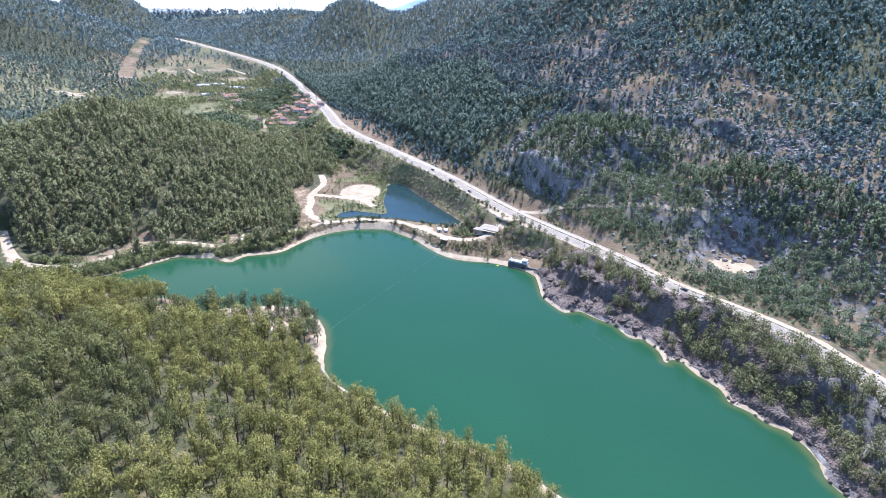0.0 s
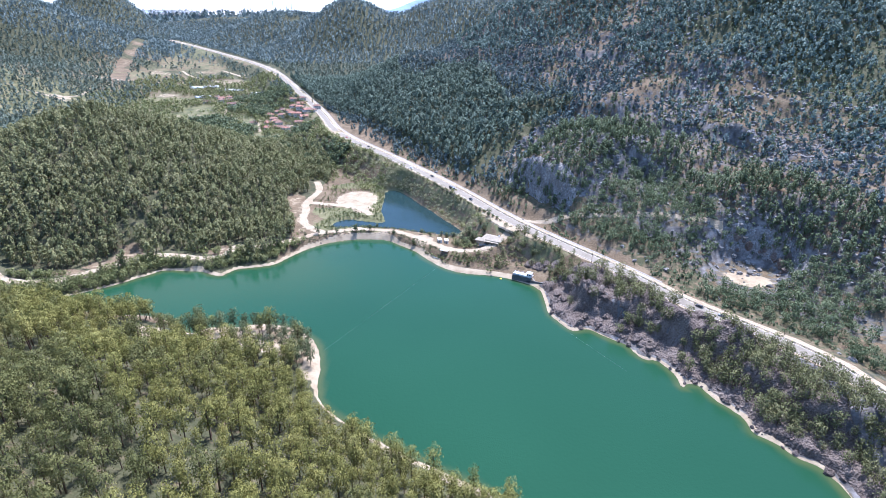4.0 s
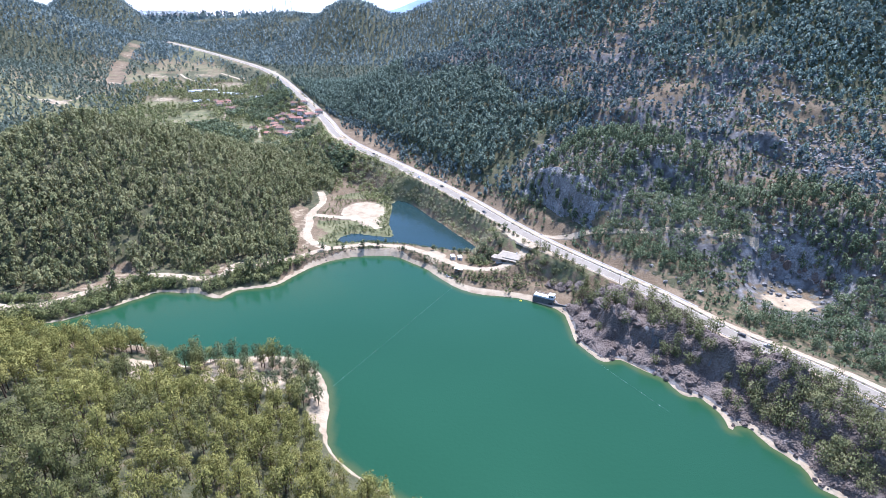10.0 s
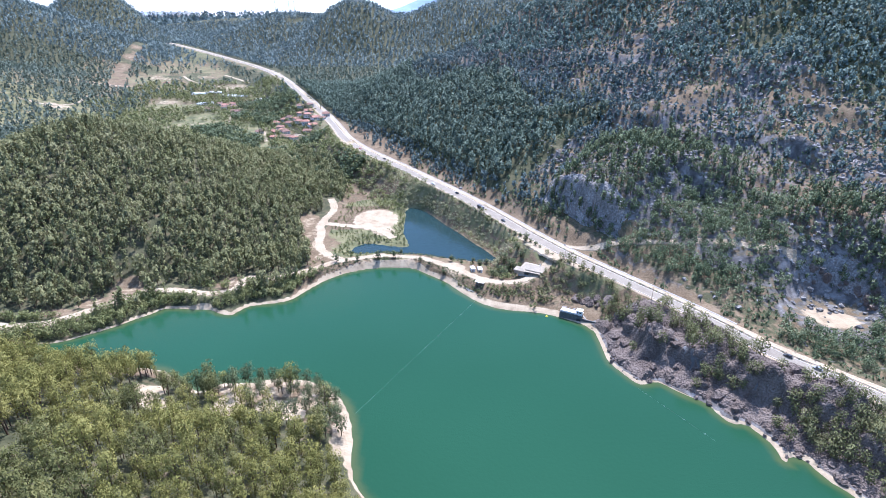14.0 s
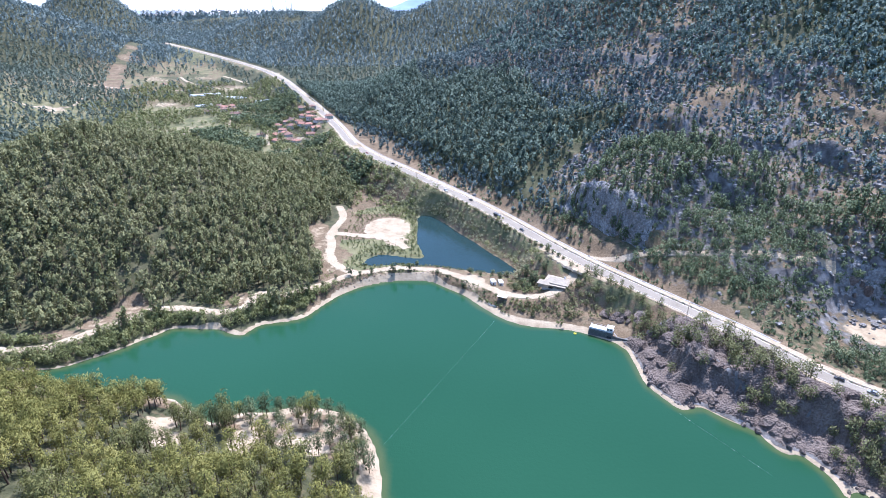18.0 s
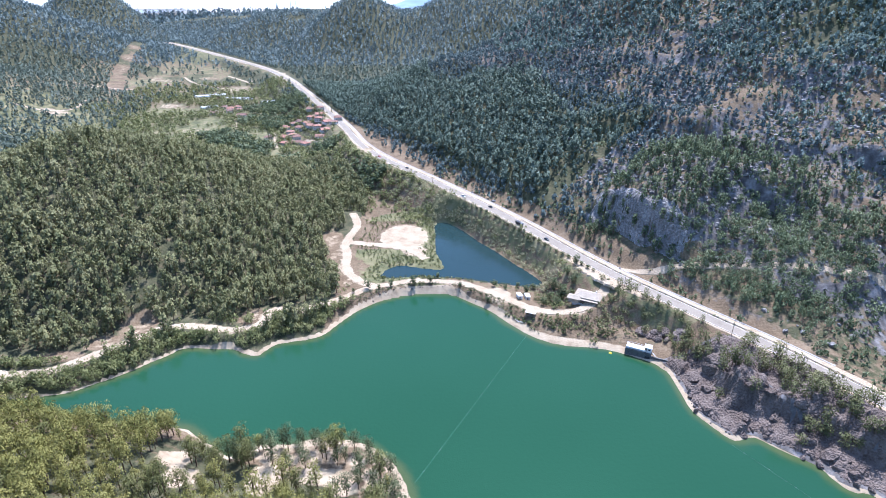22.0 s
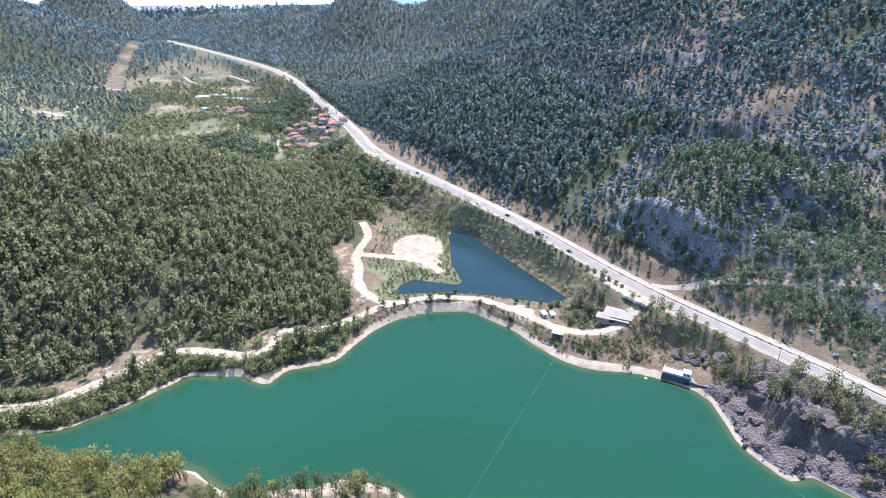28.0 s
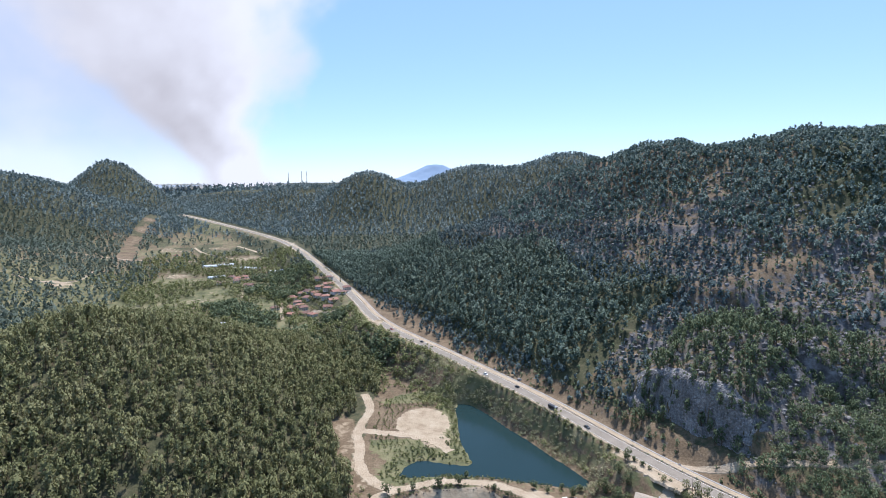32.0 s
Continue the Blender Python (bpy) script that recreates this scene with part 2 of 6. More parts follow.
LAKE_EAST = np.array([
    (67, 354), (67, 334), (66, 319), (72, 306), (77, 297.5), (83, 300), (88, 301), (95, 292), (106, 284), (107, 277),
    (110, 269), (117, 270), (120, 263), (123, 255), (120.5, 244), (127, 250), (132, 246), (133, 238), (138, 230), (142, 223),
    (140, 213), (145, 210), (149, 205), (152, 197), (158, 195), (160, 188), (161, 180), (160, 173), (157, 166), (162, 154),
    (168, 100), (160, 20), (120, -60), (70, -70), (52, 40), (62, 120), (55, 148), (33, 170)])
LAKE_CAPE = np.array([(10, 183), (-15, 197), (-40, 213), (-60, 230), (-64, 246), (-65, 260), (-69, 275), (-76, 288), (-87, 298), (-101, 302), (-113, 303), (-121, 298), (-138, 299), (-147, 290), (-152, 294), (-166, 303), (-176, 310), (-202, 311), (-240, 318)])
LAKE = np.vstack([LAKE_WEST, LAKE_EAST, LAKE_CAPE])
POND = np.array([(-98, 458), (-95, 470), (-86, 477), (-75, 474), (-64, 470), (-51, 469), (-54, 482), (-57, 492), (-59, 511), (-59, 540), (-61, 562), (-54, 568), (-45, 561), (-34, 545), (-24, 524), (-12, 502), (0, 479), (11, 460), (17, 446), (10, 440), (-6, 445), (-26, 450), (-42, 453), (-64, 457), (-78, 455)])
ROAD = np.array([(262, 40, 15), (228, 120, 15), (207, 206, 15), (198, 232, 15), (194, 248, 15), (170, 281, 15), (147, 302, 16), (124, 341, 17), (93, 382, 18), (55, 431, 20), (8, 519, 22), (-55, 610, 26), (-140, 720, 32), (-178, 838, 34), (-250, 990, 46), (-370, 1245, 62), (-545, 1432, 78), (-712, 1600, 92), (-800, 1700, 96)])
DIRT = np.array([(-345, 392, 12), (-308, 350, 7), (-285, 343, 5), (-268, 345, 5), (-257, 349, 5), (-241, 366, 5), (-230, 376, 5), (-222, 388, 5), (-209, 391, 5), (-195, 389, 5), (-178, 385, 5), (-169, 388, 5), (-163, 393, 5), (-162, 407, 5), (-157, 411, 5), (-143, 407, 5), (-121, 422, 5), (-103, 439, 5), (-86, 444, 5), (-73, 449, 5), (-40, 445, 5), (-17, 428, 5), (-2, 412, 5), (13, 402, 6), (30, 399, 8.5), (44, 408, 13), (52, 417, 17.5), (58, 426, 19.6)])
TRACK = np.array([(-102, 441, 5), (-113, 449, 5), (-121, 460, 5), (-126, 476, 5), (-127, 496, 5), (-132, 509, 5), (-131, 526, 5.5), (-127, 544, 6), (-128, 560, 7), (-135, 577, 8)])
SPUR = np.array([(-131, 518, 5), (-118, 514, 5), (-104, 511, 5), (-87, 506, 5), (-74, 496, 4.9), (-66, 485, 4.6)])
CIRCLE = (-85, 529, 19, 24)


def seg_distance(px, py, line):
    """Distance to a polyline, and the height and arc length of its nearest point."""
    best, zz, along, run = np.full(px.shape, 1e9), np.zeros(px.shape), np.zeros(px.shape), 0.0
    for a, b in zip(line[:-1], line[1:]):
        dx, dy = b[0] - a[0], b[1] - a[1]
        length = math.hypot(dx, dy)
        u = np.clip(((px - a[0]) * dx + (py - a[1]) * dy) / length**2, 0, 1)
        d = np.hypot(px - a[0] - u * dx, py - a[1] - u * dy)
        near = d < best
        best = np.where(near, d, best)
        if len(a) > 2:
            zz = np.where(near, a[2] + u * (b[2] - a[2]), zz)
        along = np.where(near, run + u * length, along)
        run += length
    return best, zz, along


def inside(px, py, poly):
    result = np.zeros(px.shape, bool)
    for (ax, ay), (bx, by) in zip(poly, np.roll(poly, -1, 0)):
        cross = (ay > py) != (by > py)
        result ^= cross & (px < (bx - ax) * (py - ay) / (by - ay + 1e-12) + ax)
    return result


def smooth(curve, times=2):
    """Corner cutting."""
    for _ in range(times):
        q, r = 0.75 * curve[:-1] + 0.25 * curve[1:], 0.25 * curve[:-1] + 0.75 * curve[1:]
        curve = np.vstack([curve[:1], np.stack([q, r], 1).reshape(-1, curve.shape[1]), curve[-1:]])
    return curve


def step(a, b, v):
    t = np.clip((v - a) / (b - a), 0, 1)
    return t * t * (3 - 2 * t)


def lattice(px, py, size, seed):
    """Smooth value noise in 0..1."""
    rng = np.random.RandomState(seed)
    table = rng.rand(64, 64)
    u, v = px / size, py / size
    i, j = np.floor(u).astype(int), np.floor(v).astype(int)
    fu, fv = u - i, v - j
    fu, fv = fu * fu * (3 - 2 * fu), fv * fv * (3 - 2 * fv)
    g = lambda a, b: table[a % 64, b % 64]
    return (g(i, j) * (1 - fu) + g(i + 1, j) * fu) * (1 - fv) + (g(i, j + 1) * (1 - fu) + g(i + 1, j + 1) * fu) * fv


def fractal(px, py, size, seed, octaves=4):
    total, amp = 0, 0.5
    for o in range(octaves):
        total, amp, size = total + amp * lattice(px, py, size, seed + o), amp / 2, size / 2.03
    return total


LAKE_S, POND_S = smooth(np.vstack([LAKE, LAKE[:1]]), 1), smooth(np.vstack([POND, POND[:1]]), 2)
ROAD_S, DIRT_S, TRACK_S, SPUR_S = smooth(ROAD), smooth(DIRT), smooth(TRACK), smooth(SPUR)
RX, RY = -0.523, 0.853


def mountain_axes(px, py):
    """Run along the road and distance to its east."""
    return (px - 194) * RX + (py - 193) * RY, (px - 194) * RY - (py - 193) * RX


def bell(px, py, cx, cy, top, rx, ry=None, power=1.0):
    r2 = ((px - cx) / rx) ** 2 + ((py - cy) / (ry or rx)) ** 2
    return top * np.exp(-(r2**power))


# run, half width, distance from the road's line, rise and depth of each cliff
CLIFFS = ((245, 20, 106, 13, 60), (215, 14, 190, 9, 40), (330, 16, 150, 8, 40))


def west_of_road(px, py):
    return np.interp(py, ROAD[:, 1], ROAD[:, 0]) - px


def height(px, py):
    s, d = mountain_axes(px, py)
    # valley floor
    floor = np.interp(py, [560, 830, 1050, 1464, 2000, 3600, 4600, 5200], [4, 16, 34, 74, 95, 110, 178, 180])
    # east mountain
    flank = np.interp(d, [12, 30, 70, 140, 200, 260, 303, 400, 500, 650, 900, 1400], [0, 6, 25, 57, 90, 118, 145, 195, 240, 265, 240, 120])
    grow = np.interp(s, [-300, 0, 90, 200, 260, 320, 400, 550, 700, 770, 900, 1100], [0.5, 0.45, 0.5, 0.68, 0.9, 1.0, 1.12, 1.15, 1.15, 1.0, 0.6, 0.3])
    cap = np.interp(s, [0, 200, 358, 400, 440, 520, 585, 610, 630, 700, 768, 900, 1200], [180, 208, 226, 236, 230, 227, 232, 214, 195, 150, 105, 70, 30])
    rough = fractal(px, py, 90, 5) - 0.47
    low = (1 - step(80, 150, d)) * step(215, 120, s)
    east = flank * grow * (1 - 0.85 * low) + rough * (1 - 0.7 * low) * np.clip(d - 40, 0, 150) * 0.28
    east = east + np.interp(py, [0, 300, 900, 1200], [15, 18, 33, 40]) - 7 * low
    cap = cap - 8 + 30 * rough
    east = np.where(east > cap - 15, cap - 15 + 15 * np.tanh((east - cap + 15) / 15), east) * (d > 8)
    # rock bluff with a sheer face above the road
    east = east + 21 * np.exp(-(((s - 290) / 42) ** 4)) * step(41, 49, d + 12 * rough) * step(150, 85, d)
    # smaller cliffs facing the lake, and ribs of rock
    for s0, half, d0, rise, back in CLIFFS:
        east = east + rise * np.exp(-(((s - s0) / half) ** 4)) * step(d0 - 3, d0 + 3, d + 14 * rough) * step(d0 + back, d0 + back * 0.4, d)
    rib = np.abs(2 * fractal(px * 0.8 + py * 0.6, (py * 0.8 - px * 0.6) * 0.45, 34, 45, 3) - 0.88)
    east = east + (4.5 * np.exp(-((rib / 0.16) ** 2)) + 5.0 * (fractal(px, py, 17, 46, 2) - 0.375)) * step(45, 90, d) * (east > 30) * step(900, 700, s)
    # hills round the valley
    wr = np.sqrt(((px + 345) / 216) ** 2 + ((py - 552) / np.where(py < 552, 182, 230)) ** 2 + 0.003)
    south = np.clip((552 - py) / (np.abs(px + 345) + np.abs(py - 552) + 1), 0, 1)
    west = 84 * np.clip(1 - wr, 0, 1) ** (1.0 - 0.45 * south)
    hills = [
        np.maximum(east, 0), west,
        bell(px, py, 263, 1503, 241, 230, 300), bell(px, py, 80, 1600, 196, 240, 260), bell(px, py, -258, 1640, 203, 185, 210), bell(px, py, 0, 1690, 196, 260, 160),
        bell(px, py, -480, 1850, 168, 330, 260), bell(px, py, -1094, 1880, 262, 170, 260, 0.8), bell(px, py, -1180, 1480, 214, 420, 300),
        bell(px, py, -620, 560, 60, 230, 260), bell(px, py, -900, 1000, 95, 300, 300), bell(px, py, 900, 1300, 240, 500, 600),
        bell(px, py, -1600, 900, 180, 600, 900), bell(px, py, -780, 2400, 150, 700, 300),
    ]
    h = floor**4
    for hill in hills:
        h = h + np.maximum(hill, 0) ** 4
    h = h**0.25
    # shore slopes
    lake_d = seg_distance(px, py, LAKE_S)[0]
    wet = inside(px, py, LAKE_S)
    near = step(345, 300, py + 0.10 * (px + 100)) * (px < 75)
    cape = np.exp(-(((px + 105) / 48) ** 2) - ((py - 270) / 34) ** 2)
    slope = (0.50 - 0.36 * cape)
    bank = 82 * (1 - np.exp(-slope * lake_d / 82)) + (fractal(px, py, 60, 9) - 0.47) * np.clip(lake_d, 0, 40) * 0.35
    h = h * (1 - near) + near * np.maximum(bank, 0.3)
    # rock shore between lake and road
    rocky = step(7, 15, west_of_road(px, py)) * step(58, 75, px) * step(375, 355, py)
    crag = np.minimum(0.78 * lake_d, 16 + 6 * fractal(px, py, 30, 21)) * (0.6 + 0.9 * np.abs(2 * fractal(px, py, 19, 31, 5) - 0.95) + 0.3 * fractal(px, py, 7, 35, 2))
    h = h * (1 - rocky) + rocky * np.maximum(crag, 0.3)
    ramp = np.interp(lake_d, [0, 2.5, 7, 16, 30, 60], [0.15, 0.9, 2.2, 5, 60, 900])
    h = np.minimum(h, ramp)
    h = h + (fractal(px, py, 22, 40) - 0.47) * np.clip(lake_d / 15, 0, 1) * 2.0
    # quarry east of the road
    pit = np.exp(-((((px - 209) / 26) ** 2 + ((py - 352) / 24) ** 2) ** 2))
    h = h * (1 - pit) + 12 * pit
    # ramp between highway and dirt road
    hd = seg_distance(px, py, ROAD)[0]
    ramp_in = step(384, 400, py) * step(458, 440, py) * step(-2, 6, west_of_road(px, py)) * step(42, 32, hd)
    h = h * (1 - ramp_in) + ramp_in * np.maximum(h, 17.5 - 0.42 * np.maximum(hd - 8, 0))
    # roads and pond benched into the slope
    pond_d, pond_in = seg_distance(px, py, POND_S)[0], inside(px, py, POND_S)
    h = np.where(pond_in, 3.0 - np.minimum(2.5, pond_d * 0.35), np.minimum(h, 3.1 + pond_d * np.interp(pond_d, [0, 4, 12, 30], [0.15, 0.3, 1.1, 40])))
    for line, half, fade in ((ROAD, 7.5 + 4.5 * step(386, 400, py) * step(462, 440, py), np.interp(py, [500, 580, 780], [14, 34, 55])), (DIRT, 5.5, 7), (TRACK, 5, 8), (SPUR, 5, 8)):
        rd, rz, _ = seg_distance(px, py, line)
        w = step(half + fade, half, rd)
        h = h * (1 - w) + (rz - 0.1) * w
    h = np.where(pond_in, np.minimum(h, 2.6), np.minimum(h, 3.3 + pond_d * np.interp(pond_d, [0, 10, 14, 40], [1.55, 1.6, 3, 40])))
    flat = step(1.35, 1.05, np.hypot((px - CIRCLE[0]) / CIRCLE[2], (py - CIRCLE[1]) / CIRCLE[3]))
    h = h * (1 - flat) + 4.8 * flat
    h = np.where(wet, -np.minimum(7, lake_d * 0.4) - 0.1, h)
    return h


def axis_lines(lo, hi, core_lo, core_hi, fine, growth):
    core = list(np.arange(core_lo, core_hi + 0.1, fine))
    left, right, a, b = [], [], fine, fine
    x = core_lo
    while x > lo:
        a *= growth
        x -= a
        left.append(max(x, lo))
    x = core[-1]
    while x < hi:
        b *= growth
        x += b
        right.append(min(x, hi))
    return np.array(left[::-1] + core + right)


GX = axis_lines(-4900, 4900, -310, 280, 2.5, 1.065)
GY = axis_lines(-700, 4990, 100, 620, 2.5, 1.04)
PX, PY = np.meshgrid(GX, GY, indexing="ij")
PZ = height(PX, PY)


def ground_z(x, y):
    """Height of the ground sheet at a place."""
    x, y = np.asarray(x, float), np.asarray(y, float)
    i = np.clip(np.searchsorted(GX, x) - 1, 0, len(GX) - 2)
    j = np.clip(np.searchsorted(GY, y) - 1, 0, len(GY) - 2)
    u, v = (x - GX[i]) / (GX[i + 1] - GX[i]), (y - GY[j]) / (GY[j + 1] - GY[j])
    return (PZ[i, j] * (1 - u) + PZ[i + 1, j] * u) * (1 - v) + (PZ[i, j + 1] * (1 - u) + PZ[i + 1, j + 1] * u) * v


def mesh_from(name, verts, faces, mats=(), mat_index=None, shade=False, normals=None):
    """A mesh from arrays of vertices and of faces that all have the same number of corners."""
    verts, faces = np.asarray(verts, np.float32), np.asarray(faces, np.int32)
    me = bpy.data.meshes.new(name)
    k = faces.shape[1]
    me.vertices.add(len(verts)), me.loops.add(faces.size), me.polygons.add(len(faces))
    me.vertices.foreach_set("co", verts.ravel())
    me.loops.foreach_set("vertex_index", faces.ravel())
    me.polygons.foreach_set("loop_start", np.arange(0, faces.size, k, dtype=np.int32))
    for m in mats:
        me.materials.append(m)
    if mat_index is not None:
        me.polygons.foreach_set("material_index", np.asarray(mat_index, np.int32))
    me.polygons.foreach_set("use_smooth", np.full(len(faces), shade or normals is not None))
    me.update(calc_edges=True)
    if normals is not None:
        me.normals_split_custom_set_from_vertices(np.asarray(normals, np.float32))
    return me


def grid_faces(n, m):
    a = (np.arange(n - 1)[:, None] * m + np.arange(m - 1)[None]).ravel()
    return np.stack([a, a + m, a + m + 1, a + 1], 1)


def cape_sand(px, py):
    """Bare sandy clearings on the promontory."""
    spots = ((-167, 284, 7, 9), (-158, 272, 8, 8), (-127, 274, 8, 11), (-128, 288, 5, 7), (-105, 277, 11, 6), (-94, 271, 7, 6), (-112, 300, 9, 4), (-70, 258, 5, 14))
    out = np.zeros_like(np.asarray(px, float))
    for cx, cy, rx_, ry_ in spots:
        out = np.maximum(out, np.exp(-((((px - cx) / rx_) ** 2 + ((py - cy) / ry_) ** 2) ** 2)))
    return out


def earth_cut(px, py):
    """Bare earth where the dirt road is cut into the hill."""
    out = np.zeros_like(np.asarray(px, float))
    for cx, cy, rx_, ry_ in ((-236, 391, 10, 12), (-248, 374, 9, 8), (-262, 361, 10, 5), (-172, 402, 7, 10), (-143, 520, 8, 16), (-136, 492, 6, 14), (-128, 466, 5, 12), (-120, 446, 5, 6)):
        out = np.maximum(out, np.exp(-((((px - cx) / rx_) ** 2 + ((py - cy) / ry_) ** 2) ** 2)))
    return out


# ---------------------------------------------------------------- ground sheet with its cover
LAKE_D = np.where(inside(PX, PY, LAKE_S), -1, 1) * seg_distance(PX, PY, LAKE_S)[0]
S_, D_ = mountain_axes(PX, PY)
gx, gy = np.gradient(PZ, GX, GY)
STEEP = np.hypot(gx, gy)
blot = fractal(PX, PY, 70, 77)
wide = np.where((PY < 320) & (PX < 0), 3.2, 1.0) * np.where((PY < 320) & (PX < 0), 1.0, np.where((PX > -130) & (PX < 66), np.where(PX > -20, 7.0, 4.2), np.where(PX < -166, 3.0, np.where(PX > 66, 2.6, 5.0))))
sand = step(wide, wide * 0.3, LAKE_D + 5 * (fractal(PX, PY, 25, 3) - 0.47)) * (LAKE_D > -4)
sand = np.maximum(sand, 0.95 * cape_sand(PX, PY))
sand = np.maximum(sand, 0.6 * np.exp(-((((PX + 447) / 26) ** 2 + ((PY - 1758) / 16) ** 2) ** 2)))
for line, half in ((ROAD, 7), (DIRT, 3.5), (TRACK, 3.5)):
    rd = seg_distance(PX, PY, line)[0]
    sand = np.maximum(sand, 0.62 * step(half + 4, half - 2, rd) * (1 - 0.5 * (LAKE_D < 60) * (half == 15)))
sand = np.maximum(sand, 0.95 * step(13.5, 11, seg_distance(PX, PY, ROAD)[0]) * step(390, 400, PY) * step(462, 446, PY) * (west_of_road(PX, PY) > 0))
sand = np.maximum(sand, 0.9 * np.exp(-((((PX + 16) / 9) ** 2 + ((PY - 427) / 12) ** 2) ** 2)))
sand = np.maximum(sand, step(1.6, 1.1, np.hypot((PX - CIRCLE[0]) / CIRCLE[2], (PY - CIRCLE[1]) / CIRCLE[3])) * 0.38)
sand = np.maximum(sand, step(1.08, 0.98, np.hypot((PX - CIRCLE[0]) / CIRCLE[2], (PY - CIRCLE[1]) / CIRCLE[3])))
sand = np.maximum(sand, 0.9 * np.exp(-((((PX + 75) / 11) ** 2 + ((PY - 500) / 12) ** 2) ** 2)))
sand = np.maximum(sand, 0.85 * np.exp(-((((PX - 203) / 17) ** 2 + ((PY - 346) / 15) ** 2) ** 2)))
rock = np.where(D_ > 20, 0.30 + 0.9 * (blot - 0.42) + 0.25 * step(0.5, 1.0, STEEP), 0)
rock = np.maximum(rock, 0.9 * ((LAKE_D < 50) & (LAKE_D > 0) & (PX > 66) & (PY < 360) & (west_of_road(PX, PY) > 6)))
rock = np.where(PY > 1150, rock * 0.5, rock)
rock = np.maximum(rock, 0.48 * (D_ > 30) * (PY < 1150)) * np.interp(D_, [220, 320], [1, 0.45])
rock = np.where((west_of_road(PX, PY) < 0) & (seg_distance(PX, PY, ROAD)[0] < 42), rock * 0.62, rock)
grass = step(60, 200, PY - 480) * step(10, -10, D_) * (PZ < 60 + (PY > 900) * 60) * (0.45 + 0.5 * fractal(PX, PY, 60, 13))
FIELDS = ((-615, 1230, 30, 22, 0.52), (-496, 1229, 34, 26, 0.42), (-421, 1220, 30, 18, 0.5), (-297, 772, 20, 10, 0.55), (-223, 738, 12, 12, 0.55), (-250, 724, 16, 10, 0.5), (-201, 741, 10, 10, 0.4), (-347, 961, 22, 20, 0.25), (-445, 995, 26, 10, 0.5), (-403, 929, 26, 22, 0.4), (-168, 643, 14, 6, 0.6), (-500, 1026, 34, 16, 0.62), (-417, 889, 16, 22, 0.5), (-598, 1218, 46, 24, 0.5), (-520, 1246, 40, 26, 0.46), (-624, 930, 32, 18, 0.68), (-688, 1113, 40, 12, 0.66), (-303, 942, 12, 16, 0.4), (-424, 1148, 40, 24, 0.58), (-394, 887, 18, 14, 0.5), (-458, 1006, 20, 14, 0.5), (-171, 660, 16, 14, 0.42), (-252, 760, 18, 16, 0.42))
for cx, cy, rx_, ry_, k in FIELDS:
    sand = np.maximum(sand, k * np.exp(-((((PX - cx) / rx_) ** 2 + ((PY - cy) / ry_) ** 2) ** 2)))
CUT = np.array([(-632, 1112), (-715, 1295), (-764, 1446), (-800, 1560)])
cut_d = seg_distance(PX, PY, CUT)[0]
earth = step(13, 6, cut_d + 8 * (blot - 0.45))
sand = np.maximum(sand, 0.47 * earth)
grass = np.where(PY > 1000, np.maximum(grass * 0.7, 0.3), grass) * (1 - 0.6 * step(0.2, 0.4, STEEP))
grass = np.maximum(grass, 0.55 * step(34, 16, seg_distance(PX, PY, ROAD)[0]) * (west_of_road(PX, PY) > 0) * (PY > 372))
grass = np.maximum(grass, np.where((PX < -52) | (PY > 560), 0.7, 0.42) * step(30, 6, seg_distance(PX, PY, POND_S)[0]))
grass = np.maximum(grass, 0.7 * step(2.8, 2.3, np.hypot((PX - CIRCLE[0]) / CIRCLE[2], (PY - CIRCLE[1]) / CIRCLE[3])) * (PX > -122) * (PX < -52) * np.where((PY < 503) | (PY > 566), 1, 0.35))
grass, rock = grass * (1 - earth), rock * (1 - earth)
# bare reddish clearings on the mountain, earth cuts above the dirt road
bare = np.zeros_like(sand)
for cx, cy, rx_, ry_ in ((202, 572, 26, 20), (274, 539, 22, 18), (284, 511, 16, 20), (248, 499, 20, 16), (119, 661, 18, 16), (236, 420, 14, 24)):
    spot = np.exp(-((((PX - cx) / rx_) ** 2 + ((PY - cy) / ry_) ** 2) ** 2))
    rock, bare = rock * (1 - 0.3 * spot), np.maximum(bare, spot)
sand = np.maximum(sand, 0.5 * earth_cut(PX, PY))
# mask of the woodland floor: low plants, and shade painted between the trunks
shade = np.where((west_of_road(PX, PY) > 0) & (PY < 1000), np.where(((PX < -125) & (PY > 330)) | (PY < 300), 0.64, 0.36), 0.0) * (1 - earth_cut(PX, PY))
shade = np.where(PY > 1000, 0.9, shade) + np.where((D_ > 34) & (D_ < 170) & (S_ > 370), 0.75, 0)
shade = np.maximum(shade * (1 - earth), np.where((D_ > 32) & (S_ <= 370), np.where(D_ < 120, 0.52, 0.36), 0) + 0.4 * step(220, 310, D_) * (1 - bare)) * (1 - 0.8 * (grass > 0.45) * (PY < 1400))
tip = step(0, 6, PY - 288 + 0.4 * (PX + 150)) * (PX > -150) * (PX < -60) * (PY < 306)
sand, shade = np.maximum(sand, 0.5 * tip), shade * (1 - tip)
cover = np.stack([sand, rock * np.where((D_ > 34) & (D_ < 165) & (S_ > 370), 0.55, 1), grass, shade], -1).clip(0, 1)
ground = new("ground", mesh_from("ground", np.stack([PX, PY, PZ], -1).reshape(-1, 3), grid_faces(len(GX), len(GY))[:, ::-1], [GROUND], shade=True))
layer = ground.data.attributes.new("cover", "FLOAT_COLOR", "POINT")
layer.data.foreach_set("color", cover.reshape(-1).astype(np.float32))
tagged(ground, "forested hills and valley floor of litter, rock and dry grass", "ground", kind="structure")


